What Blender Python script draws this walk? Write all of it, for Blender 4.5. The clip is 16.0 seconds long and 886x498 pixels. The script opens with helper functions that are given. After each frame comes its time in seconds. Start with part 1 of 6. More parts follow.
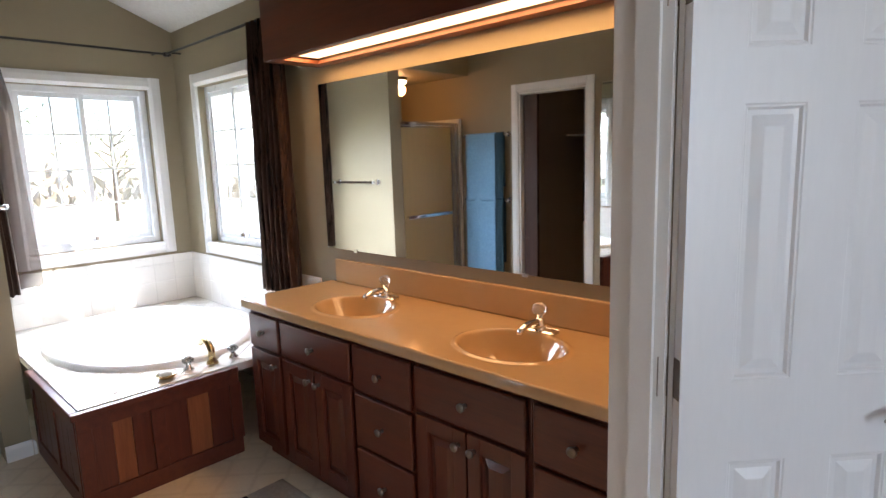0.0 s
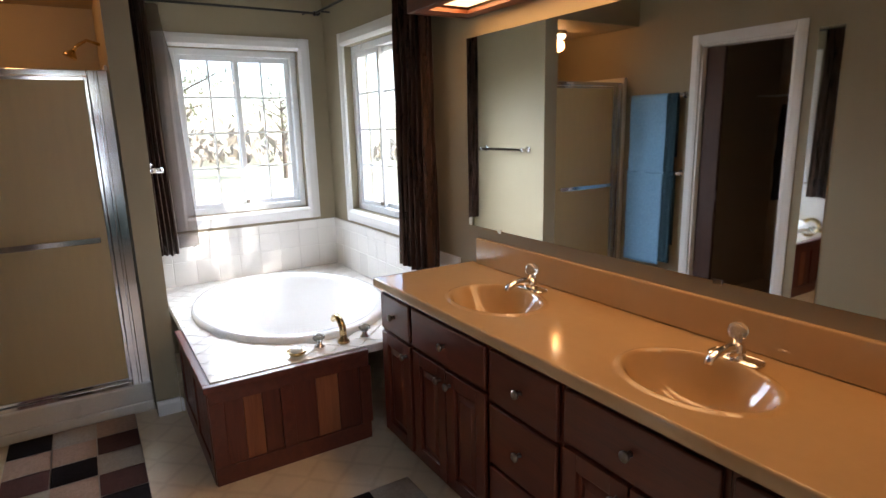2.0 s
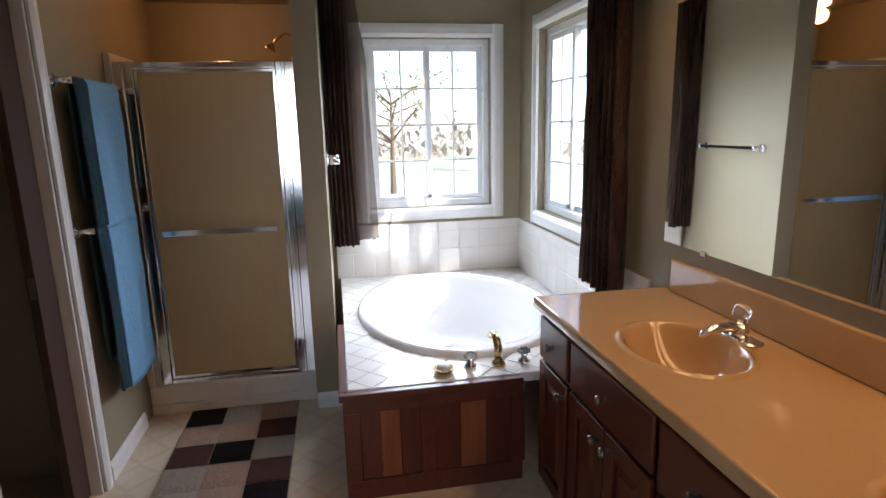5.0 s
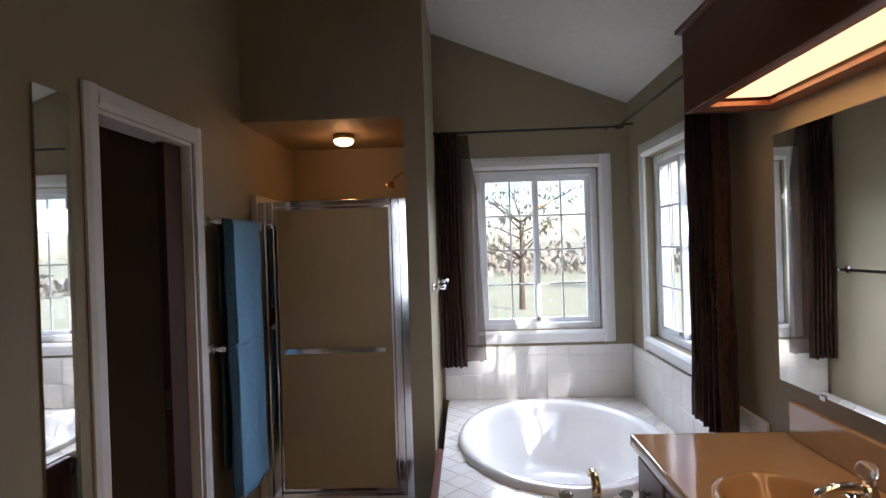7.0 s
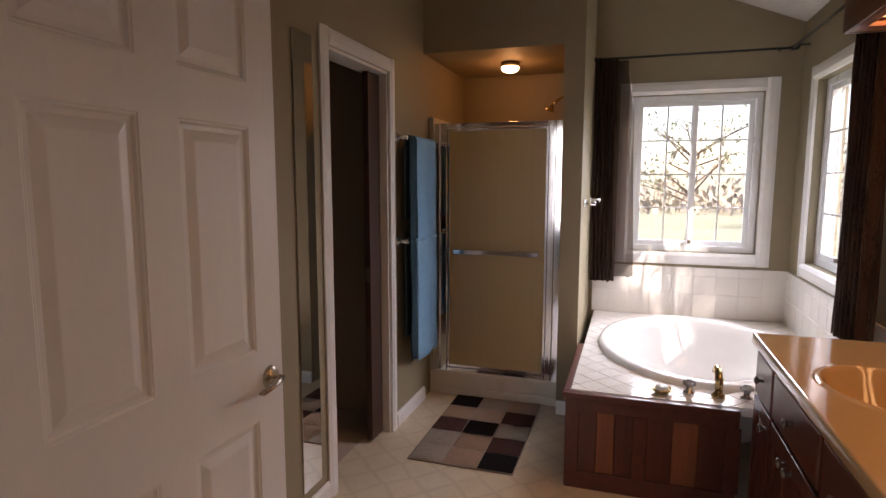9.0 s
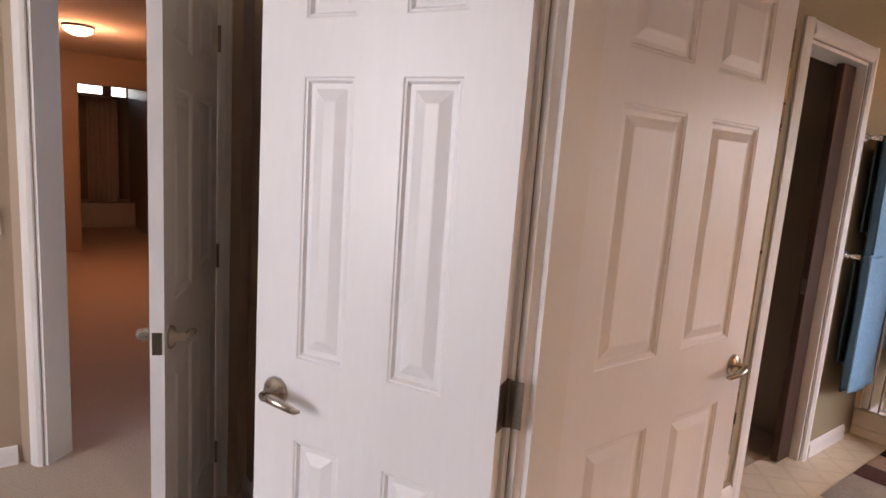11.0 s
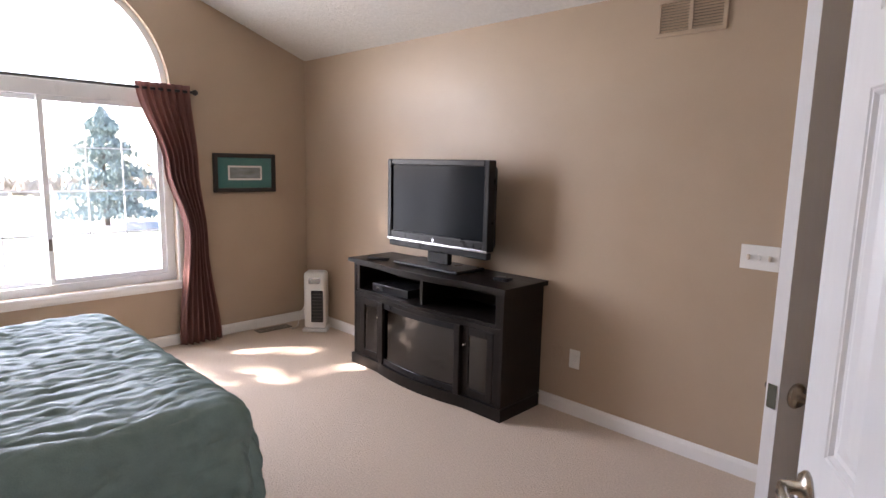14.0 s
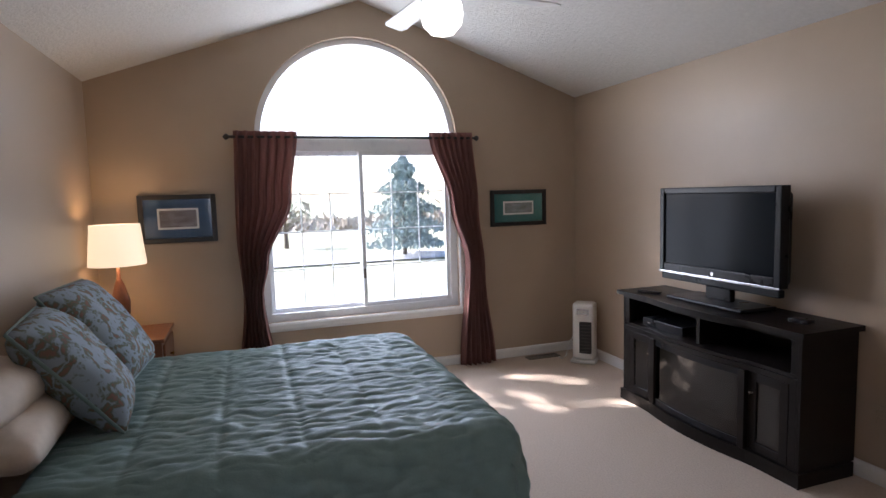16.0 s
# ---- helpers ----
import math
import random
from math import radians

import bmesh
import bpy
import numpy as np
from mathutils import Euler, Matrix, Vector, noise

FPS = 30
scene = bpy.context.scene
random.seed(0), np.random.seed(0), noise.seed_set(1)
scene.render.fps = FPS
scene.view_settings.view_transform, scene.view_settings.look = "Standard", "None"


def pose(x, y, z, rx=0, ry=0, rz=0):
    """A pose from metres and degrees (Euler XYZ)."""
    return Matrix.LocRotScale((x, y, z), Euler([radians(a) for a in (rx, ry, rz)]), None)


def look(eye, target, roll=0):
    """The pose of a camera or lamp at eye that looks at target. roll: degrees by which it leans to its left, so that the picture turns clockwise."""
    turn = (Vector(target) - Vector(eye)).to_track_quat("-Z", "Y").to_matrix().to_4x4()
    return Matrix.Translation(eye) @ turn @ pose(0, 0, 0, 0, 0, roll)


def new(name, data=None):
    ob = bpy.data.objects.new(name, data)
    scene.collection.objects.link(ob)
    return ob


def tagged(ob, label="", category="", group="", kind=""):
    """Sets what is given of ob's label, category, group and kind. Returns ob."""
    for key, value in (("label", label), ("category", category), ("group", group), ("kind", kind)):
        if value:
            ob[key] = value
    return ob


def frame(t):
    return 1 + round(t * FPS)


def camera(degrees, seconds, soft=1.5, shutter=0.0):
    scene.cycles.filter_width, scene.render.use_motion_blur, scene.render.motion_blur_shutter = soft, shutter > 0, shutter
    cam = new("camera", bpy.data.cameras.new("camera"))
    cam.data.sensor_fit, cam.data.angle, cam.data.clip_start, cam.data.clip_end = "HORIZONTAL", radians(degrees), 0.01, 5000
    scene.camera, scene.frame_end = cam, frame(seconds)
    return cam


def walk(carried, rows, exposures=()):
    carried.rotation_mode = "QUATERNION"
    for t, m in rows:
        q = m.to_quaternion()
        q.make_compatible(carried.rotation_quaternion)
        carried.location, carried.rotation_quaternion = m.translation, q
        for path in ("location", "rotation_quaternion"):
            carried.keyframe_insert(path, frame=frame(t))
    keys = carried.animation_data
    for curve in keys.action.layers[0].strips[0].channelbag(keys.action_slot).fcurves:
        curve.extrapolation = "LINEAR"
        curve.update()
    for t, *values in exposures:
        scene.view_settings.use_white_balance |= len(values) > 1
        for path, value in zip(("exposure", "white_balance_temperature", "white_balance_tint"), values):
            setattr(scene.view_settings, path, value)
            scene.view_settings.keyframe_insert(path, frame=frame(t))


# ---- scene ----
cam = camera(75.5, 16.0)
# t, x, y, z, pitch, roll, yaw
ROWS = [
    (0, 4.543, -1.873, 1.504, -9.01, -1.83, 43.72),
    (0.5, 4.547, -1.790, 1.541, -8.98, -1.49, 48.17),
    (1, 4.388, -1.703, 1.544, -9.69, -1.46, 51.52),
    (1.5, 4.297, -1.661, 1.532, -10.79, -1.91, 54.83),
    (2, 4.218, -1.623, 1.521, -12.20, -1.48, 58.29),
    (2.5, 4.195, -1.554, 1.505, -13.81, -1.34, 62.51),
    (3, 4.188, -1.482, 1.497, -15.49, -1.98, 66.81),
    (3.2, 4.185, -1.460, 1.491, -15.98, -2.06, 68.74),
    (5.3, 3.877, -1.279, 1.497, -10.19, -1.74, 81.59),
    (5.5, 3.869, -1.273, 1.489, -8.40, -1.99, 82.87),
    (6, 3.915, -1.205, 1.539, -4.75, -2.03, 86.29),
    (6.5, 3.976, -1.170, 1.538, -1.30, -2.09, 89.40),
    (7, 3.994, -1.139, 1.555, -0.34, -1.86, 92.26),
    (7.5, 4.053, -1.104, 1.559, -1.63, -1.47, 95.16),
    (8, 4.128, -1.081, 1.509, -3.67, -1.33, 98.29),
    (8.2, 4.186, -1.088, 1.485, -4.39, -1.01, 99.34),
    (10.3, 4.772, -1.004, 1.451, -8.73, 1.61, 130.02),
    (10.5, 4.788, -1.050, 1.450, -8.71, 2.08, 133.40),
    (11, 4.784, -1.213, 1.451, -8.90, 4.03, 143.45),
    (11.5, 4.783, -1.316, 1.461, -9.20, 5.35, 155.78),
    (12, 4.673, -1.394, 1.456, -9.08, 3.09, 172.80),
    (12.5, 4.544, -1.414, 1.469, -9.26, 1.75, -171.62),
    (13, 4.411, -1.357, 1.477, -8.59, 1.95, -157.96),
    (13.5, 4.286, -1.304, 1.471, -8.27, 2.18, -146.08),
    (14, 4.171, -1.268, 1.467, -8.35, 1.25, -135.64),
    (14.5, 4.116, -1.250, 1.518, -8.78, 0.16, -126.48),
    (15, 4.063, -1.237, 1.502, -7.89, -0.05, -118.51),
    (15.5, 4.054, -1.239, 1.495, -6.74, -0.23, -112.32),
    (16, 4.111, -1.244, 1.501, -5.43, -1.61, -108.90),
]
walk(cam, [(t, pose(x, y, z, 0, 0, yaw) @ pose(0, 0, 0, 90 + pitch) @ pose(0, 0, 0, 0, 0, roll)) for t, x, y, z, pitch, roll, yaw in ROWS],
     exposures=[(0.0, 2.7, 6100, 14), (1.5, 2.2, 6200, 14), (3.0, 2.15, 6200, 13), (5.5, 1.9, 5900, 14), (7.0, 1.45, 5900, 16), (8.2, 1.5, 6600, 22), (10.5, 2.65, 7300, 28), (11.5, 2.9, 6800, 26), (13.0, 2.9, 6500, 25), (14.5, 3.0, 6400, 22), (16.0, 2.15, 5950, 20)])

# ---- world, sun ----
SUN_DIR = Vector((-0.52, -0.60, -0.60)).normalized()
world = bpy.data.worlds.new("world")
scene.world = world
world.use_nodes = True
wn = world.node_tree
sky = wn.nodes.new("ShaderNodeTexSky")
sky.sky_type = "NISHITA"
sky.sun_disc = False
sky.sun_elevation = math.asin(-SUN_DIR.z)
sky.sun_rotation = math.atan2(-SUN_DIR.x, -SUN_DIR.y)
wn.links.new(sky.outputs[0], wn.nodes["Background"].inputs[0])
wn.nodes["Background"].inputs[1].default_value = 0.15
sun = new("sun", bpy.data.lights.new("sun", "SUN"))
sun.data.energy, sun.data.angle, sun.data.color = 5.0, radians(0.6), (1.0, 0.95, 0.86)
sun.matrix_world = look((0, 0, 20), Vector((0, 0, 20)) + SUN_DIR)


def area(name, m, sx, sy, watts, color, spread=180):
    ob = new(name, bpy.data.lights.new(name, "AREA"))
    ob.data.shape, ob.data.size, ob.data.size_y = "RECTANGLE", sx, sy
    ob.data.energy, ob.data.color, ob.data.spread = watts, color, radians(spread)
    ob.matrix_world = m
    return ob


def bulb(name, p, watts, color, r=0.05):
    ob = new(name, bpy.data.lights.new(name, "POINT"))
    ob.data.energy, ob.data.color, ob.data.shadow_soft_size = watts, color, r
    ob.location = p
    return ob


DAY, WARM = (0.84, 0.92, 1.0), (1.0, 0.53, 0.20)
# sky light through the real windows
area("skylight_bedroom", look((9.06, -2.17, 1.27), (4, -2.17, 0.47)), 1.45, 1.5, 11.0, DAY, 160)
area("skylight_bedroom_arch", look((8.98, -2.17, 2.3), (0, -2.17, 1.62)), 1.2, 0.6, 3.5, DAY)
area("skylight_bath_west", look((-0.24, -0.64, 1.55), (1.2, -0.95, 0.0)), 0.75, 1.0, 5.6, DAY, 100)
area("skylight_bath_north", look((0.76, 0.24, 1.55), (1.05, -1.5, 0.0)), 0.7, 1.0, 3.9, DAY, 100)
# lamps of the place
area("vanity_tubes", look((2.9, -0.18, 2.032), (2.9, -0.18, 0)), 1.95, 0.16, 1.6, WARM)
bulb("shower_bulb", (0.50, -1.865, 2.14), 0.6, (1.0, 0.42, 0.12))
bulb("hall_bulb", (4.34, -7.5, 2.15), 3.2, (1.0, 0.42, 0.20))
bulb("bedside_bulb", (8.40, -0.42, 1.25), 1.7, (1.0, 0.6, 0.25))
bulb("fan_bulb", (6.85, -2.21, 2.24), 0.3, (1.0, 0.85, 0.62), 0.08)

# ---- materials ----


def material(name, c1, c2=None, rough=0.6, scale=6.0, bump=0.1, fine=120.0, metal=0.0, spec=0.5, coat=0.0, rvar=0.1, stretch=(1, 1, 1), rand=0.0, bdist=0.004):
    m = bpy.data.materials.new(name)
    m.use_nodes = True
    nt = m.node_tree
    b = nt.nodes["Principled BSDF"]
    c2 = c2 or tuple(v * 0.86 for v in c1)
    tc = nt.nodes.new("ShaderNodeTexCoord")
    mp = nt.nodes.new("ShaderNodeMapping")
    mp.inputs["Scale"].default_value = stretch
    nt.links.new(tc.outputs["Object"], mp.inputs[0])
    n1, n2 = nt.nodes.new("ShaderNodeTexNoise"), nt.nodes.new("ShaderNodeTexNoise")
    n1.inputs["Scale"].default_value, n1.inputs["Detail"].default_value = scale, 5
    n2.inputs["Scale"].default_value, n2.inputs["Detail"].default_value = fine, 3
    for n in (n1, n2):
        nt.links.new(mp.outputs[0], n.inputs["Vector"])
    mixf = nt.nodes.new("ShaderNodeMath")
    mixf.operation = "MULTIPLY_ADD"
    mixf.inputs[1].default_value = 0.35
    nt.links.new(n2.outputs["Fac"], mixf.inputs[0])
    sc = nt.nodes.new("ShaderNodeMath")
    sc.operation = "MULTIPLY"
    sc.inputs[1].default_value = 0.65
    nt.links.new(n1.outputs["Fac"], sc.inputs[0])
    nt.links.new(sc.outputs[0], mixf.inputs[2])
    fac = mixf.outputs[0]
    ramp = nt.nodes.new("ShaderNodeValToRGB")
    ramp.color_ramp.elements[0].position, ramp.color_ramp.elements[1].position = 0.3, 0.7
    ramp.color_ramp.elements[0].color, ramp.color_ramp.elements[1].color = (*c2, 1), (*c1, 1)
    nt.links.new(fac, ramp.inputs[0])
    col = ramp.outputs[0]
    if rand:
        oi = nt.nodes.new("ShaderNodeObjectInfo")
        hsv = nt.nodes.new("ShaderNodeHueSaturation")
        mr = nt.nodes.new("ShaderNodeMapRange")
        mr.inputs["To Min"].default_value, mr.inputs["To Max"].default_value = 1 - rand, 1 + rand
        nt.links.new(oi.outputs["Random"], mr.inputs["Value"])
        nt.links.new(mr.outputs[0], hsv.inputs["Value"])
        nt.links.new(col, hsv.inputs["Color"])
        col = hsv.outputs[0]
    nt.links.new(col, b.inputs["Base Color"])
    rr = nt.nodes.new("ShaderNodeMapRange")
    rr.inputs["To Min"].default_value, rr.inputs["To Max"].default_value = max(rough - rvar, 0.02), min(rough + rvar, 1)
    nt.links.new(n1.outputs["Fac"], rr.inputs["Value"])
    nt.links.new(rr.outputs[0], b.inputs["Roughness"])
    b.inputs["Metallic"].default_value, b.inputs["Specular IOR Level"].default_value, b.inputs["Coat Weight"].default_value = metal, spec, coat
    if bump:
        bp = nt.nodes.new("ShaderNodeBump")
        bp.inputs["Strength"].default_value, bp.inputs["Distance"].default_value = bump, bdist
        nt.links.new(fac, bp.inputs["Height"])
        nt.links.new(bp.outputs[0], b.inputs["Normal"])
    return m


def glow(name, color, strength):
    m = bpy.data.materials.new(name)
    m.use_nodes = True
    b = m.node_tree.nodes["Principled BSDF"]
    b.inputs["Base Color"].default_value = (0.8, 0.8, 0.78, 1)
    b.inputs["Emission Color"].default_value, b.inputs["Emission Strength"].default_value = (*color, 1), strength
    return m


def glass(name, rough=0.0, color=(1, 1, 1), thin=True, alpha=0.1):
    """A thin pane: mostly clear, with a weak mirror on it."""
    m = bpy.data.materials.new(name)
    m.use_nodes = True
    nt = m.node_tree
    nt.nodes.remove(nt.nodes["Principled BSDF"])
    tr, gl, mx = nt.nodes.new("ShaderNodeBsdfTransparent"), nt.nodes.new("ShaderNodeBsdfGlossy"), nt.nodes.new("ShaderNodeMixShader")
    tr.inputs[0].default_value = (*color, 1)
    gl.inputs["Roughness"].default_value = rough
    mx.inputs[0].default_value = alpha
    nt.links.new(tr.outputs[0], mx.inputs[1])
    nt.links.new(gl.outputs[0], mx.inputs[2])
    nt.links.new(mx.outputs[0], nt.nodes["Material Output"].inputs[0])
    return m


def sheer(name, c1, c2, alpha):
    """Woven cloth that lets some light through."""
    m = material(name, c1, c2, 0.85, 30, 0.25, 400, spec=0.1, stretch=(1, 1, 0.12))
    nt = m.node_tree
    b = nt.nodes["Principled BSDF"]
    tl, mx = nt.nodes.new("ShaderNodeBsdfTranslucent"), nt.nodes.new("ShaderNodeMixShader")
    tl.inputs[0].default_value = (*[min(1, v * 2.0) for v in c1], 1)
    mx.inputs[0].default_value = 0.25
    tr, m2 = nt.nodes.new("ShaderNodeBsdfTransparent"), nt.nodes.new("ShaderNodeMixShader")
    m2.inputs[0].default_value = alpha
    nt.links.new(b.outputs[0], mx.inputs[1])
    nt.links.new(tl.outputs[0], mx.inputs[2])
    nt.links.new(mx.outputs[0], m2.inputs[1])
    nt.links.new(tr.outputs[0], m2.inputs[2])
    nt.links.new(m2.outputs[0], nt.nodes["Material Output"].inputs[0])
    return m


def wood(name, c1, c2, rough=0.32, along=(1, 1, 0.06), rand=0.0, coat=0.15):
    return material(name, c1, c2, rough, 9, 0.12, 60, coat=coat, stretch=tuple(v * 3 for v in along), rand=rand)


M = dict(
    bath_wall=material("bath_wall_paint", (0.315, 0.262, 0.168), (0.285, 0.235, 0.148), 0.62, 3, 0.12, 260),
    bed_wall=material("bedroom_wall_paint", (0.435, 0.335, 0.242), (0.40, 0.305, 0.218), 0.42, 3, 0.12, 260),
    ceiling=material("textured_ceiling_paint", (0.74, 0.72, 0.68), (0.66, 0.64, 0.60), 0.9, 40, 0.9, 90, spec=0.1, bdist=0.01),
    white=material("white_semigloss_paint", (0.80, 0.79, 0.77), (0.75, 0.735, 0.71), 0.35, 5, 0.06, 180),
    door=material("white_door_paint", (0.82, 0.82, 0.83), (0.77, 0.77, 0.78), 0.38, 6, 0.05, 90, stretch=(1, 1, 0.15)),
    vinyl=material("white_vinyl", (0.82, 0.83, 0.84), (0.78, 0.79, 0.80), 0.3, 8, 0.03, 100),
    carpet=material("beige_carpet", (0.69, 0.57, 0.46), (0.56, 0.455, 0.36), 1.0, 90, 1.0, 420, spec=0.05, bdist=0.012),
    vinylfloor=material("cream_floor", (0.80, 0.69, 0.52), (0.69, 0.57, 0.42), 0.35, 7, 0.1, 60),
    grout=material("pale_grout", (0.74, 0.71, 0.66), None, 0.9, 20, 0.3, 200),
    tile=material("white_glazed_tile", (0.80, 0.77, 0.72), (0.76, 0.73, 0.68), 0.14, 5, 0.05, 60, rand=0.03),
    tub=material("white_acrylic", (0.85, 0.84, 0.82), (0.82, 0.81, 0.79), 0.12, 4, 0.02, 60, coat=0.4),
    cherry=wood("cherry_veneer", (0.125, 0.027, 0.012), (0.060, 0.013, 0.007), 0.36, coat=0.04),
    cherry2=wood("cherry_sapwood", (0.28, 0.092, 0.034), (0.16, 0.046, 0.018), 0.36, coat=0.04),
    cherry_h=wood("cherry_crossgrain", (0.128, 0.028, 0.012), (0.064, 0.014, 0.008), 0.36, (0.06, 1, 1), coat=0.04),
    counter=material("cultured_marble", (0.53, 0.34, 0.165), (0.49, 0.31, 0.145), 0.11, 3, 0.01, 25, coat=0.3, rvar=0.04),
    chrome=material("chrome", (0.86, 0.86, 0.87), (0.78, 0.78, 0.80), 0.10, 10, 0.02, 80, metal=1.0, rvar=0.05),
    nickel=material("brushed_nickel", (0.58, 0.53, 0.46), (0.46, 0.42, 0.36), 0.25, 10, 0.05, 150, metal=1.0),
    bronze=material("dull_hinge_metal", (0.30, 0.26, 0.22), (0.20, 0.17, 0.14), 0.4, 20, 0.1, 150, metal=1.0),
    brass=material("polished_brass", (0.58, 0.44, 0.22), (0.46, 0.34, 0.16), 0.18, 10, 0.03, 80, metal=1.0),
    black=material("satin_black_metal", (0.03, 0.026, 0.024), (0.02, 0.018, 0.016), 0.4, 10, 0.05, 100),
    frost=sheer("frosted_glass_sheet", (0.64, 0.49, 0.27), (0.57, 0.43, 0.235), 0.0),
    pan=material("shower_pan_acrylic", (0.74, 0.69, 0.60), None, 0.3, 4, 0.03, 60),
    towel=material("blue_terry", (0.26, 0.46, 0.66), (0.19, 0.37, 0.56), 0.95, 60, 0.9, 380, spec=0.05, bdist=0.01),
    towel_dark=material("dark_teal_terry", (0.05, 0.09, 0.11), (0.03, 0.06, 0.08), 0.95, 60, 0.9, 380, spec=0.05, bdist=0.01),
    brown=sheer("brown_sheer_cloth", (0.085, 0.048, 0.034), (0.05, 0.028, 0.02), 0.16),
    brown_thin=sheer("brown_sheer_edge", (0.10, 0.06, 0.04), (0.07, 0.04, 0.03), 0.55),
    rust=sheer("rust_satin_cloth", (0.23, 0.118, 0.10), (0.14, 0.066, 0.056), 0.03),
    espresso=wood("espresso_wood", (0.013, 0.010, 0.009), (0.008, 0.006, 0.005), 0.36, (0.06, 1, 1), coat=0.0),
    tvplastic=material("black_tv_plastic", (0.018, 0.018, 0.020), (0.008, 0.008, 0.009), 0.3, 10, 0.02, 100, spec=0.2),
    screen=material("tv_screen", (0.012, 0.014, 0.017), (0.010, 0.012, 0.014), 0.15, 4, 0.0, 60, spec=0.05),
    silver=material("silver_trim", (0.62, 0.63, 0.65), None, 0.25, 10, 0.02, 100, metal=0.8),
    comforter=material("teal_comforter", (0.168, 0.240, 0.220), (0.125, 0.185, 0.17), 0.55, 18, 0.5, 220, spec=0.4, bdist=0.008),
    # comforter cloth again, shade on its hanging side mixed into the colour; unused
    comforter_shaded=material("teal_comforter_shaded", (0.10, 0.125, 0.085), (0.075, 0.095, 0.065), 0.85, 18, 0.5, 220, spec=0.15, bdist=0.008),
    linen=material("pale_linen", (0.70, 0.60, 0.50), (0.60, 0.51, 0.42), 0.9, 25, 0.5, 260, spec=0.1),
    oak=wood("red_oak_stain", (0.23, 0.085, 0.04), (0.14, 0.05, 0.024), 0.35),
    plastic=material("white_plastic", (0.78, 0.77, 0.74), (0.73, 0.72, 0.69), 0.35, 8, 0.03, 100),
    dark=material("dark_cloth", (0.025, 0.022, 0.025), (0.015, 0.013, 0.015), 0.9, 30, 0.4, 200, spec=0.1),
    closetwood=wood("dark_red_door", (0.075, 0.034, 0.022), (0.045, 0.02, 0.013), 0.6, coat=0.0),
    grass=material("lawn_grass", (0.27, 0.28, 0.19), (0.32, 0.31, 0.23), 0.95, 0.15, 0.5, 8, spec=0.05),
    asphalt=material("asphalt", (0.42, 0.42, 0.41), (0.36, 0.36, 0.35), 0.9, 2, 0.3, 60),
    bark=material("bark", (0.12, 0.09, 0.065), (0.07, 0.05, 0.035), 0.95, 12, 0.8, 60, stretch=(1, 1, 0.2)),
    needle=material("spruce_needles", (0.22, 0.29, 0.28), (0.17, 0.225, 0.215), 0.8, 3, 0.2, 40),
    leaf=material("broad_leaves", (0.12, 0.14, 0.075), (0.10, 0.11, 0.06), 0.7, 3, 0.2, 40),
    mirror=material("mirror_silver", (0.88, 0.89, 0.88), (0.87, 0.88, 0.87), 0.015, 2, 0.0, 20, metal=1.0, rvar=0.003),
    pane=glass("window_pane"),
    picglass=glass("picture_glazing", alpha=0.025),
    clear=glass("cabinet_pane", 0.02, (0.13, 0.13, 0.135), alpha=0.10),
    crystal=material("clear_acrylic_knob", (0.85, 0.86, 0.86), None, 0.08, 8, 0.02, 60, coat=0.6, spec=0.9),
)
M["espresso"].node_tree.nodes["Principled BSDF"].inputs["Specular IOR Level"].default_value = 0.2
fb = M["frost"].node_tree.nodes["Principled BSDF"]     # pebbled glass: glossy skin, glows through
fb.inputs["Specular IOR Level"].default_value = 0.45
for lk in list(fb.inputs["Roughness"].links):
    M["frost"].node_tree.links.remove(lk)
fb.inputs["Roughness"].default_value = 0.38
# sheet vinyl printed with a faint diagonal lattice
vm = M["vinylfloor"].node_tree
vb = vm.nodes["Principled BSDF"]
was = vb.inputs["Base Color"].links[0].from_socket
vtc, vmp, vvo, vra, vmx = (vm.nodes.new("ShaderNode" + k) for k in ("TexCoord", "Mapping", "TexVoronoi", "ValToRGB", "MixRGB"))
vmp.inputs["Rotation"].default_value = (0, 0, radians(45))
vvo.feature, vvo.inputs["Scale"].default_value, vvo.inputs["Randomness"].default_value = "DISTANCE_TO_EDGE", 6.6, 0.2
vvo.voronoi_dimensions = "2D"
vra.color_ramp.elements[0].position, vra.color_ramp.elements[0].color = 0.02, (0.74, 0.70, 0.64, 1)
vra.color_ramp.elements[1].position, vra.color_ramp.elements[1].color = 0.11, (1, 1, 1, 1)
vmx.blend_type, vmx.inputs[0].default_value = "MULTIPLY", 0.38
vm.links.new(vtc.outputs["Object"], vmp.inputs[0])
vm.links.new(vmp.outputs[0], vvo.inputs["Vector"])
vm.links.new(vvo.outputs["Distance"], vra.inputs[0])
vm.links.new(was, vmx.inputs[1])
vm.links.new(vra.outputs[0], vmx.inputs[2])
vm.links.new(vmx.outputs[0], vb.inputs["Base Color"])
M["brush"] = material("bare_spring_brush", (0.36, 0.31, 0.25), (0.26, 0.22, 0.17), 0.9, 2, 0.2, 30)
cb = M["crystal"].node_tree.nodes["Principled BSDF"]
cb.inputs["Transmission Weight"].default_value, cb.inputs["IOR"].default_value = 0.85, 1.45
M["tube"] = glow("lamp_diffuser", (1.0, 0.60, 0.28), 0.6)
M["bulbglass"] = glow("lamp_glass", (1.0, 0.78, 0.48), 1.8)
M["fanglass"] = glow("fan_globe_glass", (1.0, 0.93, 0.82), 1.1)
M["shade"] = glow("lamp_shade_cloth", (1.0, 0.72, 0.42), 0.22)
M["hallglass"] = glow("hall_lamp_glass", (1.0, 0.68, 0.4), 1.1)

# ---- mesh helpers ----


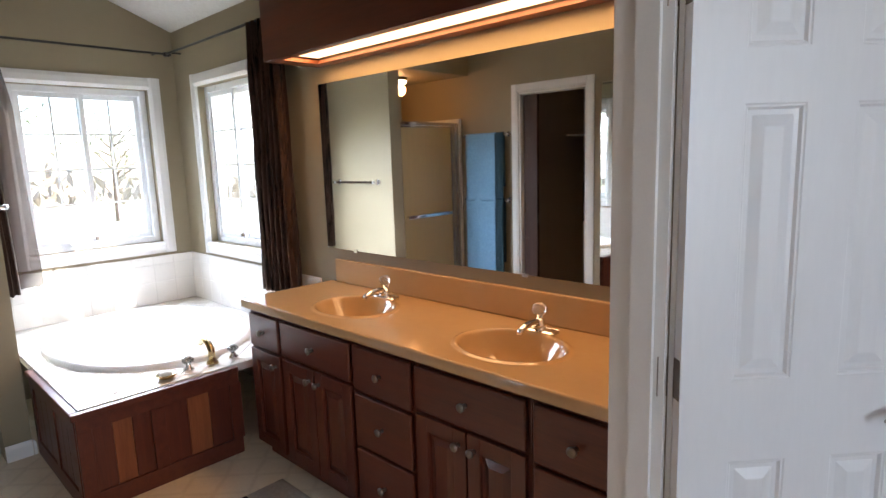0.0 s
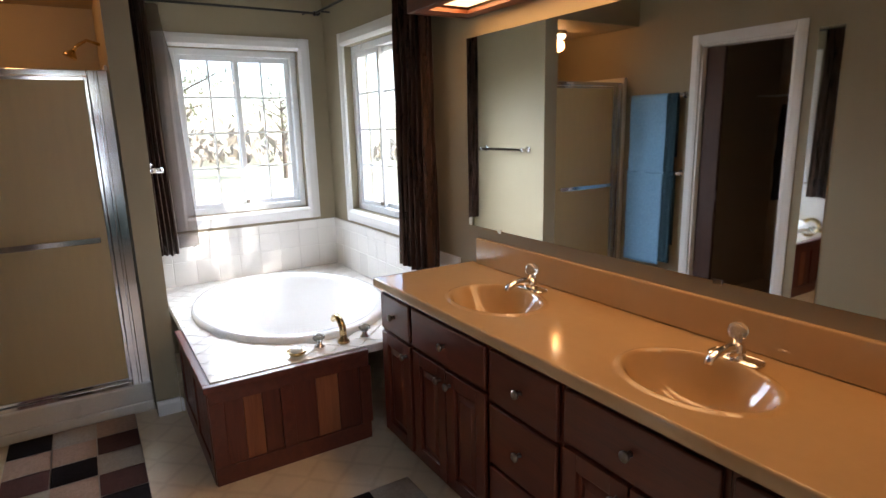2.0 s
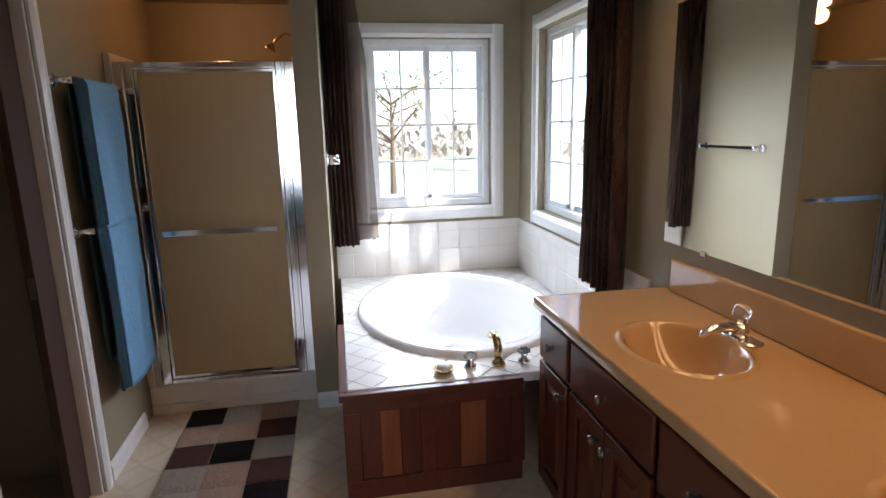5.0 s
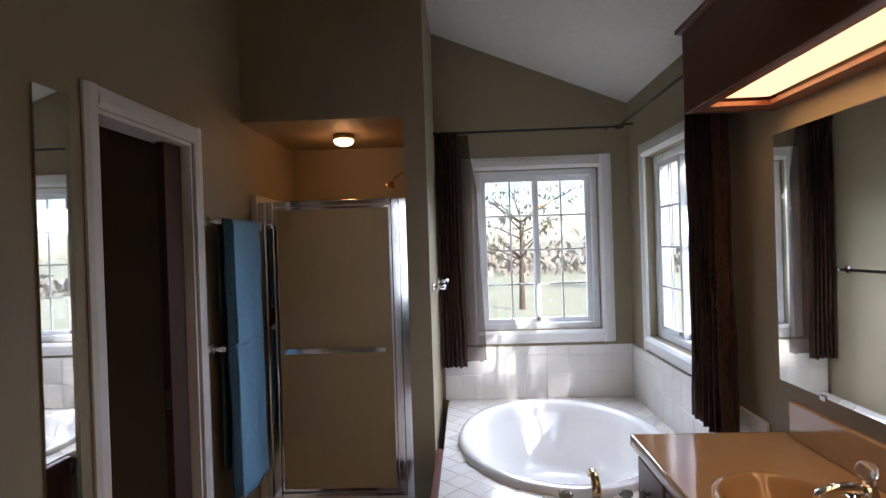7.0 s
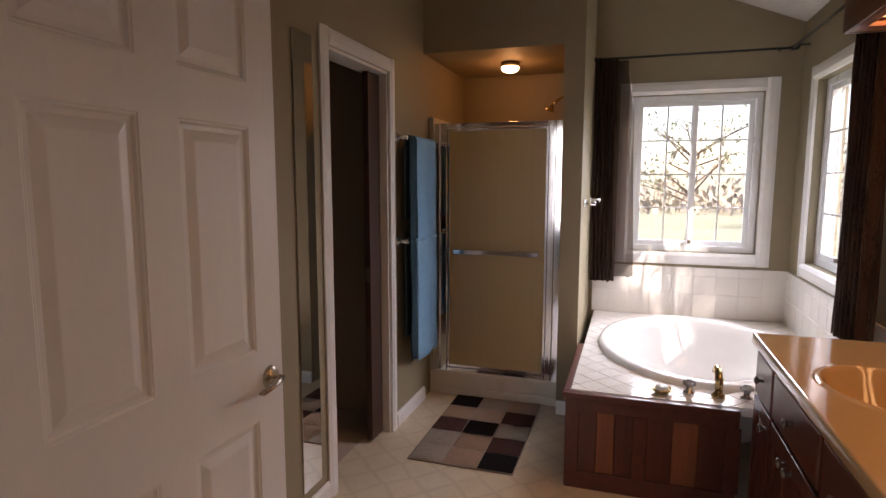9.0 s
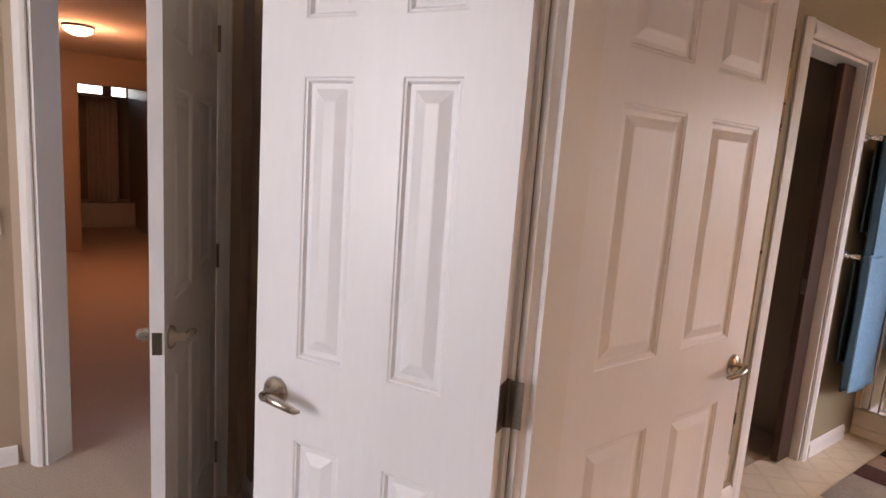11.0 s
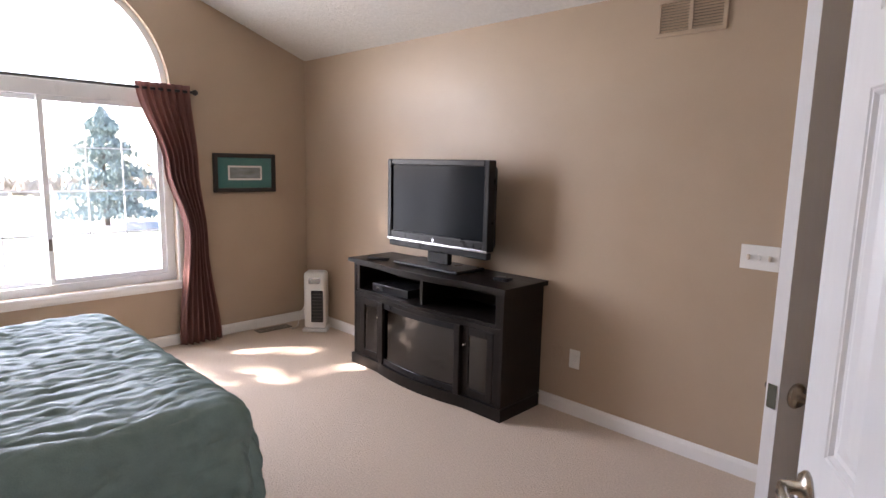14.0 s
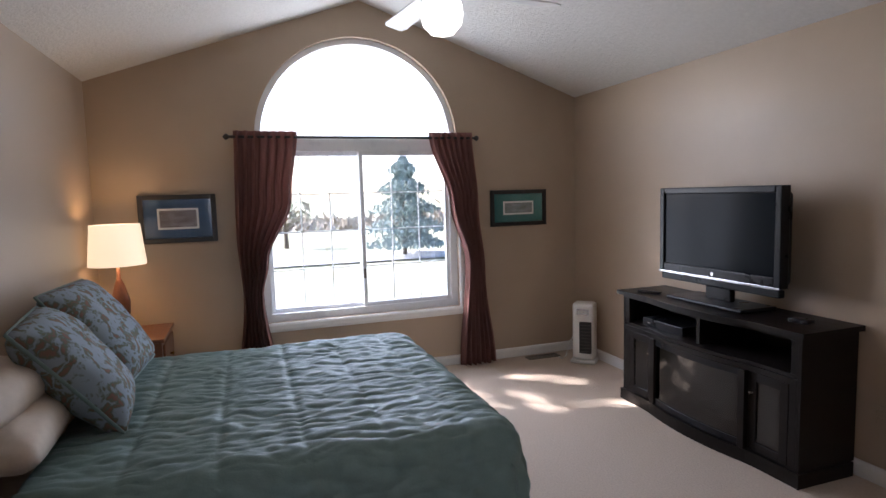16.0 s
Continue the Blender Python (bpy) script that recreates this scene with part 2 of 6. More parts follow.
def part(name, bm, mat, parent=None, label="", smooth=False):
    bmesh.ops.recalc_face_normals(bm, faces=bm.faces[:])
    me = bpy.data.meshes.new(name)
    bm.to_mesh(me)
    bm.free()
    me.materials.append(M[mat] if isinstance(mat, str) else mat)
    if smooth:
        me.polygons.foreach_set("use_smooth", [True] * len(me.polygons))
    ob = new(name, me)
    ob.parent = parent
    if label:
        ob["label"] = label
    return ob


def thing(name, m, label, category, group=""):
    ob = new(name)
    ob.empty_display_size = 0.1
    ob.matrix_world = m
    return tagged(ob, label, category, group)


def box(bm, x0, y0, z0, x1, y1, z1, bev=0.0, seg=2):
    vs = [bm.verts.new(p) for p in ((x0, y0, z0), (x1, y0, z0), (x1, y1, z0), (x0, y1, z0), (x0, y0, z1), (x1, y0, z1), (x1, y1, z1), (x0, y1, z1))]
    fs = [bm.faces.new([vs[i] for i in q]) for q in ((3, 2, 1, 0), (4, 5, 6, 7), (0, 1, 5, 4), (1, 2, 6, 5), (2, 3, 7, 6), (3, 0, 4, 7))]
    if bev:
        es = list({e for f in fs for e in f.edges})
        bmesh.ops.bevel(bm, geom=es, offset=bev, segments=seg, affect="EDGES", profile=0.5)
    return bm


def boxes(*bs, bev=0.0, seg=2):
    bm = bmesh.new()
    for b in bs:
        box(bm, *b, bev=bev, seg=seg)
    return bm


def rod(bm, p0, p1, r0, r1=None, n=14, caps=True):
    p0, p1 = Vector(p0), Vector(p1)
    r1 = r0 if r1 is None else r1
    q = (p1 - p0).to_track_quat("Z", "Y")
    rings = []
    for p, r in ((p0, r0), (p1, r1)):
        rings.append([bm.verts.new(p + q @ Vector((r * math.cos(2 * math.pi * i / n), r * math.sin(2 * math.pi * i / n), 0))) for i in range(n)])
    for i in range(n):
        bm.faces.new((rings[0][i], rings[0][(i + 1) % n], rings[1][(i + 1) % n], rings[1][i]))
    if caps:
        bm.faces.new(rings[0][::-1])
        bm.faces.new(rings[1])
    return bm


def pipe(bm, pts, rs, n=12):
    """A round tube through points with a radius at each."""
    pts = [Vector(p) for p in pts]
    rings = []
    for k, p in enumerate(pts):
        d = (pts[min(k + 1, len(pts) - 1)] - pts[max(k - 1, 0)]).normalized()
        q = d.to_track_quat("Z", "Y")
        r = rs[k] if isinstance(rs, (list, tuple)) else rs
        rings.append([bm.verts.new(p + q @ Vector((r * math.cos(2 * math.pi * i / n), r * math.sin(2 * math.pi * i / n), 0))) for i in range(n)])
    for a, b in zip(rings, rings[1:]):
        s = min(range(n), key=lambda j: (a[0].co - b[j].co).length)
        for i in range(n):
            bm.faces.new((a[i], a[(i + 1) % n], b[(i + 1 + s) % n], b[(i + s) % n]))
    bm.faces.new(rings[0][::-1])
    bm.faces.new(rings[-1])
    return bm


def lathe(bm, prof, n=24, c=(0, 0, 0), sx=1.0, sy=1.0, close=False):
    """Turns a profile of (radius, z) about the z axis."""
    rings = []
    for r, z in prof:
        rings.append([bm.verts.new((c[0] + sx * r * math.cos(2 * math.pi * i / n), c[1] + sy * r * math.sin(2 * math.pi * i / n), c[2] + z)) for i in range(n)])
    for a, b in zip(rings, rings[1:]):
        for i in range(n):
            bm.faces.new((a[i], a[(i + 1) % n], b[(i + 1) % n], b[i]))
    if close:
        bm.faces.new(rings[0][::-1])
        bm.faces.new(rings[-1])
    return bm


def setting(name, bm, mat, label, category="", smooth=False):
    ob = part(name, bm, mat, None, label, smooth)
    return tagged(ob, label, category, kind="structure")


def wall_grid(axis, u0, u1, v0, v1, z0, z1, holes=()):
    """A straight wall of thickness v0..v1 along u (axis 'x' or 'y') with holes (u0, u1, z0, z1) right through it."""
    us = sorted({u0, u1, *[h[0] for h in holes], *[h[1] for h in holes]})
    zs = sorted({z0, z1, *[h[2] for h in holes], *[h[3] for h in holes]})
    us, zs = [u for u in us if u0 <= u <= u1], [z for z in zs if z0 <= z <= z1]
    bm = bmesh.new()
    cache = {}

    def v(u, w, z):
        if (u, w, z) not in cache:
            cache[u, w, z] = bm.verts.new((u, w, z) if axis == "x" else (w, u, z))
        return cache[u, w, z]

    def solid(i, j):
        if not (0 <= i < len(us) - 1 and 0 <= j < len(zs) - 1):
            return False
        a, b = (us[i] + us[i + 1]) / 2, (zs[j] + zs[j + 1]) / 2
        return not any(h[0] < a < h[1] and h[2] < b < h[3] for h in holes)

    for i in range(len(us) - 1):
        for j in range(len(zs) - 1):
            if not solid(i, j):
                continue
            a, b, c, d = us[i], us[i + 1], zs[j], zs[j + 1]
            for w in (v0, v1):
                bm.faces.new((v(a, w, c), v(b, w, c), v(b, w, d), v(a, w, d)))
            for (p, q), (e, f, g, h) in (((i - 1, j), (a, c, a, d)), ((i + 1, j), (b, c, b, d)), ((i, j - 1), (a, c, b, c)), ((i, j + 1), (a, d, b, d))):
                if not solid(p, q):
                    bm.faces.new((v(e, v0, f), v(g, v0, h), v(g, v1, h), v(e, v1, f)))
    return bm


def wall_sliced(us, v0, v1, low, high, hole=None):
    """A wall along y, thickness v0..v1 in x, cut into slices: low(u) and high(u) are its edges, hole(u) gives (z0, z1) or None."""
    bm = bmesh.new()

    def slab(a, b, za0, za1, zb0, zb1):
        p = [bm.verts.new(q) for q in ((v0, a, za0), (v1, a, za0), (v1, a, za1), (v0, a, za1), (v0, b, zb0), (v1, b, zb0), (v1, b, zb1), (v0, b, zb1))]
        for q in ((0, 1, 2, 3), (4, 5, 6, 7), (0, 1, 5, 4), (3, 2, 6, 7), (0, 3, 7, 4), (1, 2, 6, 5)):
            bm.faces.new([p[i] for i in q])

    for a, b in zip(us, us[1:]):
        h = hole((a + b) / 2) if hole else None
        if h is None:
            slab(a, b, low(a), high(a), low(b), high(b))
        else:
            ha, hb = hole(a) or h, hole(b) or h
            slab(a, b, low(a), ha[0], low(b), hb[0])
            slab(a, b, ha[1], high(a), hb[1], high(b))
    bmesh.ops.remove_doubles(bm, verts=bm.verts[:], dist=0.0005)
    bm.verts.index_update()
    seen, dup = set(), []
    for f in bm.faces:
        k = frozenset(v.index for v in f.verts)
        if k in seen:
            dup.append(k)
        seen.add(k)
    gone = [f for f in bm.faces if frozenset(v.index for v in f.verts) in dup]
    bmesh.ops.delete(bm, geom=gone, context="FACES_ONLY")
    return bm

# ---- the shell ----
BS, BN, BE, DW0, DW1 = -2.335, 0.0, 8.78, 3.945, 4.07     # bath south wall, bath north wall, bedroom east wall, door wall faces
RN, RS, RIDGE = -0.218, -4.16, -2.19                     # bedroom north and south walls, ridge line
EAVE, PEAK = 2.355, 3.06
DN, DS = -0.685, -1.925                                   # bath doorway jambs


def bath_roof(y):
    return 2.495 - 0.405 * y


def bed_roof(y):
    return PEAK - (PEAK - EAVE) * abs(y - RIDGE) / (RN - RIDGE)


W1 = (-1.065, -0.21, 0.945, 2.065)      # west window opening: y0, y1, z0, z1
CX0, CX1, CZT = 1.502, 2.168, 2.045       # closet doorway: x0, x1, head
W2 = (0.37, 1.14, 0.945, 2.065)        # north window opening: x0, x1
setting("floor_bath", boxes((-0.2, -2.45, -0.2, 4.01, 0.2, 0.0)), "vinylfloor", "cream sheet vinyl bathroom floor", "floor")
setting("floor_bedroom", boxes((4.01, -4.5, -0.2, 9.0, -0.1, 0.0)), "carpet", "beige cut pile bedroom carpet", "carpet")
setting("floor_hall", boxes((3.0, -12.7, -0.2, 6.2, -4.5, -0.002)), "carpet", "beige carpet in the hallway", "carpet")
setting("floor_closet", boxes((1.2, -4.0, -0.2, 3.9, -2.45, -0.002)), "carpet", "beige carpet in the dark closet", "carpet")
setting("wall_bath_west", wall_sliced([-2.455, -1.6, W1[0], W1[1], 0.16], -0.16, 0.0, lambda u: 0.0, bath_roof,
        lambda u: (W1[2], W1[3]) if W1[0] <= u <= W1[1] else None), "bath_wall", "olive tan painted bathroom wall with a window", "wall")
setting("wall_bath_north", wall_grid("x", 0.0, DW0, 0.0, 0.16, 0.0, 2.495, [(W2[0], W2[1], W2[2], W2[3])]), "bath_wall", "olive tan painted wall behind the vanity", "wall")
setting("wall_bath_south", wall_grid("x", 0.0, DW0, BS - 0.12, BS, 0.0, 3.5, [(CX0, CX1, 0.0, CZT)]), "bath_wall", "tan painted bathroom wall with closet doorway", "wall")
setting("wall_partition", boxes((0.0, -1.455, 0.0, 0.93, -1.335, 3.15)), "bath_wall", "tan painted partition wall between shower and tub", "wall")
setting("wall_shower_header", boxes((0.81, BS, 2.255, 0.93, -1.455, 3.45)), "bath_wall", "tan painted bulkhead above the shower", "wall")
setting("ceiling_shower", boxes((0.0, BS, 2.255, 0.81, -1.455, 2.33)), "bath_wall", "tan painted low ceiling of the shower", "ceiling")
bm = bmesh.new()
for x in (-0.16, DW1):
    for y in (0.16, -2.455):
        for d in (0.0, 0.12):
            bm.verts.new((x, y, bath_roof(y) + d))
bmesh.ops.convex_hull(bm, input=bm.verts[:])
setting("ceiling_bath", bm, "ceiling", "white textured sloping bathroom ceiling", "ceiling")
# the wall with the double doorway, between bath and bedroom
setting("wall_door", wall_sliced([-3.45, BS - 0.12, DS, DN, RN, 0.16], DW0, DW1, lambda u: 0.0, lambda u: bath_roof(u) if u > -2.45 else 3.4,
        lambda u: (0.0, 2.04) if DS <= u <= DN else None), "bed_wall", "tan painted wall with the bathroom doorway", "wall")
AC, AR, AZ = -2.165, 0.825, 1.965
WB = 0.52


def arch(u):
    if abs(u - AC) > AR + 1e-6:
        return None
    return (WB, AZ + math.sqrt(max(AR * AR - (u - AC) ** 2, 0.0)) * 0.98)


us = [RS - 0.16, RS] + [AC - AR * math.cos(math.pi * k / 48) for k in range(49)] + [RN, RN + 0.16]
setting("wall_bedroom_east", wall_sliced(us, BE, BE + 0.18, lambda u: 0.0, lambda u: bed_roof(max(min(u, RN), RS)) + 0.1, arch), "bed_wall",
        "tan painted gable wall with an arched window", "wall")
setting("wall_bedroom_north", boxes((DW1, RN, 0.0, BE, RN + 0.16, EAVE)), "bed_wall", "tan painted bedroom wall behind the bed", "wall")
setting("wall_bedroom_south", boxes((4.83, RS - 0.16, 0.0, BE, RS, EAVE)), "bed_wall", "tan painted bedroom wall behind the television", "wall")
for nm, ya, yb in (("ceiling_bedroom_north", RN + 0.16, RIDGE), ("ceiling_bedroom_south", RIDGE, RS - 0.16)):
    bm = bmesh.new()
    for x in (DW1, BE + 0.02):
        for y in (ya, yb):
            for d in (0.0, 0.12):
                bm.verts.new((x, y, bed_roof(y) + d))
    bmesh.ops.convex_hull(bm, input=bm.verts[:])
    setting(nm, bm, "ceiling", "white textured sloping bedroom ceiling", "ceiling")
setting("wall_bedroom_gable_west", boxes((DW0, -4.5, 2.6, DW1, -2.46, 3.4)), "bed_wall", "tan painted upper bedroom wall", "wall")

# diagonal wall with the hall doorway: from DA (hinge side) to DB
DA, DB = Vector((4.11, -3.45, 0)), Vector((4.83, -4.16, 0))
dd = (DB - DA).normalized()
ANG = math.degrees(math.atan2(dd.y, dd.x))
LEN = (DB - DA).length
diag = pose(DA.x, DA.y, 0, 0, 0, ANG)
bm = wall_grid("x", 0.0, LEN, -0.14, 0.0, 0.0, 3.0, [(0.10, 0.90, 0.0, 2.04)])
bm.transform(diag)
setting("wall_diagonal", bm, "bed_wall", "tan painted diagonal wall with the hall doorway", "wall")

# hall beyond
setting("wall_hall_west", boxes((3.20, -12.6, 0.0, 3.30, -4.0, 2.45)), "bed_wall", "tan hallway wall", "wall")
setting("wall_hall_east", boxes((5.30, -12.6, 0.0, 5.40, -4.4, 2.45)), "bed_wall", "tan hallway wall", "wall")
setting("wall_hall_end", wall_grid("x", 3.30, 5.30, -9.6, -9.5, 0.0, 2.40, [(3.45, 4.22, 0.0, 2.05)]), "bed_wall", "tan wall at the end of the hallway with a doorway", "wall")
setting("wall_hall_bath", wall_grid("x", 3.30, 5.30, -12.6, -12.5, 0.0, 2.40, [(3.66, 4.04, 2.11, 2.26), (3.18 + 0.14, 3.54, 2.11, 2.26)]), "bed_wall", "pale wall of the far bathroom with two high windows", "wall")
setting("ceiling_hall", boxes((3.2, -12.6, 2.40, 5.5, -4.4, 2.5)), "ceiling", "white hallway ceiling", "ceiling")
setting("wall_hall_fill", boxes((3.30, -4.1, 0.0, 4.02, -3.95, 2.45)), "bed_wall", "tan hallway wall return", "wall")
pn = thing("hall_window", pose(3.66, -12.56, 2.11), "bright high window in the far bathroom", "window")
pn["kind"] = "structure"
part("window_frame", boxes((0.0, 0, 0.0, 0.38, 0.03, 0.012), (0.0, 0, 0.138, 0.38, 0.03, 0.15), (0.0, 0, 0.012, 0.012, 0.03, 0.138), (0.368, 0, 0.012, 0.38, 0.03, 0.138)), "vinyl", pn)
sc = thing("shower_curtain", pose(3.98, -11.6, 0.0), "pale shower curtain hanging in the far bathroom", "curtain")
bm = bmesh.new()
nf = 28
strip = [[bm.verts.new((-0.42 * i / nf, dy + 0.02 * math.sin(i * 1.35), z)) for z in (0.42, 2.0) for dy in (0.0, 0.004)] for i in range(nf + 1)]
for a, b in zip(strip, strip[1:]):
    for i, j in ((0, 1), (1, 3), (3, 2), (2, 0)):
        bm.faces.new((a[i], a[j], b[j], b[i]))
part("cloth", bm, "linen", sc, "", True)
part("rail", rod(bmesh.new(), (1.30, 0.0, 2.03), (-0.67, 0.0, 2.03), 0.012, n=10), "chrome", sc)
ft = thing("far_tub", pose(3.32, -12.3, 0.0), "pale bathtub behind the curtain in the far bathroom", "bathtub")
part("basin", boxes((0.0, 0.0, 0.0, 0.9, 0.62, 0.05), (0.0, 0.55, 0.05, 0.9, 0.62, 0.40), (0.0, 0.0, 0.05, 0.9, 0.06, 0.40), bev=0.01), "pan", ft)
# closet beyond the pocket door
setting("wall_closet_south", boxes((1.2, -3.9, 0.0, 3.7, -3.8, 2.45)), "bed_wall", "tan closet wall", "wall")
setting("wall_closet_west", boxes((1.2, -3.8, 0.0, 1.3, BS - 0.12, 2.45)), "bed_wall", "tan closet wall", "wall")
setting("wall_closet_east", boxes((3.55, -3.8, 0.0, 3.65, BS - 0.12, 2.45)), "bed_wall", "tan closet wall", "wall")
setting("ceiling_closet", boxes((1.2, -3.9, 2.45, 3.7, BS - 0.12, 2.55)), "ceiling", "white closet ceiling", "ceiling")


def profile_strip(bm, p0, p1, out, up, w, d, steps=((0, 0.55), (0.25, 1.0), (0.7, 0.8), (1.0, 0.45))):
    """Moulded trim from p0 to p1: 'up' is the direction across its width w, 'out' the way it stands off the wall by d."""
    p0, p1, out, up = Vector(p0), Vector(p1), Vector(out), Vector(up)
    prof = [(0, 0)] + [(a * w, b * d) for a, b in steps] + [(w, 0)]
    ra = [bm.verts.new(p0 + up * a + out * b) for a, b in prof]
    rb = [bm.verts.new(p1 + up * a + out * b) for a, b in prof]
    n = len(prof)
    for i in range(n):
        bm.faces.new((ra[i], ra[(i + 1) % n], rb[(i + 1) % n], rb[i]))
    bm.faces.new(ra[::-1])
    bm.faces.new(rb)


def casing(name, m, w, h, cw, d, label, z0=0.0, sill=False):
    """Door or window casing on a wall face: local x along the wall, y out of it, z up; opening w wide from z0 to h."""
    bm = bmesh.new()
    profile_strip(bm, (0, 0.002, z0 - (cw if sill else 0)), (0, 0.002, h + cw), (0, 1, 0), (-1, 0, 0), cw, d)
    profile_strip(bm, (w, 0.002, z0 - (cw if sill else 0)), (w, 0.002, h + cw), (0, 1, 0), (1, 0, 0), cw, d)
    profile_strip(bm, (-0.003, 0.004, h), (w + 0.003, 0.004, h), (0, 1, 0), (0, 0, 1), cw, d)
    if sill:
        profile_strip(bm, (-0.003, 0.004, z0), (w + 0.003, 0.004, z0), (0, 1, 0), (0, 0, -1), cw, d)
    bm.transform(m)
    return setting(name, bm, "white", label, "trim")


casing("trim_closet_door", pose(CX1, BS, 0, 0, 0, 0) @ Matrix.Scale(-1, 4, (1, 0, 0)), CX1 - CX0, CZT, 0.07, 0.02, "white painted closet door casing")
casing("trim_bath_door", pose(DW1, DS, 0, 0, 0, 90) @ Matrix.Scale(-1, 4, (0, 1, 0)), DN - DS, 2.04, 0.065, 0.018, "white painted doorway casing")
casing("trim_bath_door_inside", pose(DW0, DS, 0, 0, 0, 90), DN - DS, 2.04, 0.065, 0.018, "white painted doorway casing on the bathroom side")
bm = bmesh.new()
for y0, y1 in ((DS, DS + 0.016), (DN - 0.016, DN)):
    box(bm, DW0 + 0.001, y0, 0, DW1 - 0.001, y1, 2.024)
    s = 0.012 if y0 == DS else -0.012
    box(bm, DW0 + 0.05, min(y0, y0 + s) + (0.016 if s > 0 else 0), 0, DW0 + 0.10, max(y0, y0 + s) + (0.016 if s > 0 else 0), 2.02)
box(bm, DW0 + 0.001, DS, 2.024, DW1 - 0.001, DN, 2.04)
setting("trim_bath_jamb", bm, "white", "white painted door jamb with a stop", "trim")
c = casing("trim_hall_door", diag @ pose(0.10, 0, 0), 0.80, 2.04, 0.06, 0.018, "white painted hall door casing")
bm = boxes((0.10, -0.138, 0, 0.115, -0.002, 2.04), (0.885, -0.138, 0, 0.90, -0.002, 2.04), (0.115, -0.138, 2.025, 0.885, -0.002, 2.04))
bm.transform(diag)
setting("trim_hall_jamb", bm, "white", "white painted hall door jamb", "trim")
bm = boxes((CX0, BS - 0.118, 0, CX0 + 0.015, BS - 0.002, CZT), (CX1 - 0.015, BS - 0.118, 0, CX1, BS - 0.002, CZT), (CX0 + 0.015, BS - 0.118, CZT - 0.015, CX1 - 0.015, BS - 0.002, CZT))
setting("trim_closet_jamb", bm, "white", "white painted closet door jamb", "trim")


def baseboard(name, p0, p1, out, h=0.085, d=0.014):
    bm = bmesh.new()
    o = Vector(out) * 0.002
    profile_strip(bm, Vector(p0) + o, Vector(p1) + o, out, (0, 0, 1), h, d, ((0, 1.0), (0.75, 1.0), (0.9, 0.7), (0.97, 0.4)))
    setting(name, bm, "white", "white painted baseboard", "baseboard")


baseboard("baseboard_south", (4.845, RS, 0), (BE - 0.015, RS, 0), (0, 1, 0))
baseboard("baseboard_east", (BE, RS, 0), (BE, RN, 0), (-1, 0, 0))
baseboard("baseboard_north", (4.22, RN, 0), (BE - 0.015, RN, 0), (0, -1, 0))
baseboard("baseboard_bath_a", (0.95, BS, 0), (CX0 - 0.073, BS, 0), (0, 1, 0))
baseboard("baseboard_bath_b", (CX1 + 0.073, BS, 0), (DW0, BS, 0), (0, 1, 0))
baseboard("baseboard_partition", (0.93, -1.453, 0), (0.93, -1.337, 0), (1, 0, 0))
baseboard("baseboard_partition_side", (0.946, -1.335, 0), (0.93, -1.335, 0), (0, 1, 0))
baseboard("baseboard_west", (DW1, -3.45, 0), (DW1, DS - 0.07, 0), (1, 0, 0))
baseboard("baseboard_west_b", (DW1, DN + 0.07, 0), (DW1, RN, 0), (1, 0, 0))


# ---- windows ----
def slider_window(name, m, w, h, cols, rows, label, depth=0.16):
    """A sliding window with grilles in its opening: local x along, y into the room, z up from the opening's foot."""
    win = thing(name, m, label, "window")
    win["kind"] = "structure"
    f = 0.045
    y0, y1 = -depth + 0.03, -0.045
    part("window_frame", boxes((0.002, y0, 0.002, f, y1, h - 0.002), (w - f, y0, 0.002, w - 0.002, y1, h - 0.002), (f, y0, 0.002, w - f, y1, f), (f, y0, h - f, w - f, y1, h - 0.002), bev=0.004), "vinyl", win)
    half = (w - 2 * f) / 2
    for k in range(2):
        xa = f + k * half - (0.02 if k else 0)
        xb = xa + half + 0.02
        ya = y0 + (0.015 if k else 0.045)
        s = 0.032
        sash = part("sash", boxes((xa, ya, f, xa + s, ya + 0.028, h - f), (xb - s, ya, f, xb, ya + 0.028, h - f), (xa + s, ya, f, xb - s, ya + 0.028, f + s), (xa + s, ya, h - f - s, xb - s, ya + 0.028, h - f), bev=0.003), "vinyl", win)
        gx0, gx1, gz0, gz1 = xa + s, xb - s, f + s, h - f - s
        pane = part("pane", boxes((gx0, ya + 0.010, gz0, gx1, ya + 0.014, gz1)), "pane", sash)
        pane.visible_shadow = False
        bm = bmesh.new()
        for i in range(1, cols):
            x = gx0 + (gx1 - gx0) * i / cols
            box(bm, x - 0.006, ya + 0.016, gz0, x + 0.006, ya + 0.024, gz1)
        for j in range(1, rows):
            z = gz0 + (gz1 - gz0) * j / rows
            for i in range(cols):
                xa2 = gx0 + (gx1 - gx0) * i / cols + (0.006 if i else 0)
                xb2 = gx0 + (gx1 - gx0) * (i + 1) / cols - (0.006 if i < cols - 1 else 0)
                box(bm, xa2, ya + 0.016, z - 0.006, xb2, ya + 0.024, z + 0.006)
        part("grille", bm, "vinyl", sash)
    part("latch", boxes((w / 2 - 0.012, y0 + 0.074, 0.06, w / 2 + 0.012, y0 + 0.09, 0.085), bev=0.003), "bronze", win, "small dark latch")
    return win


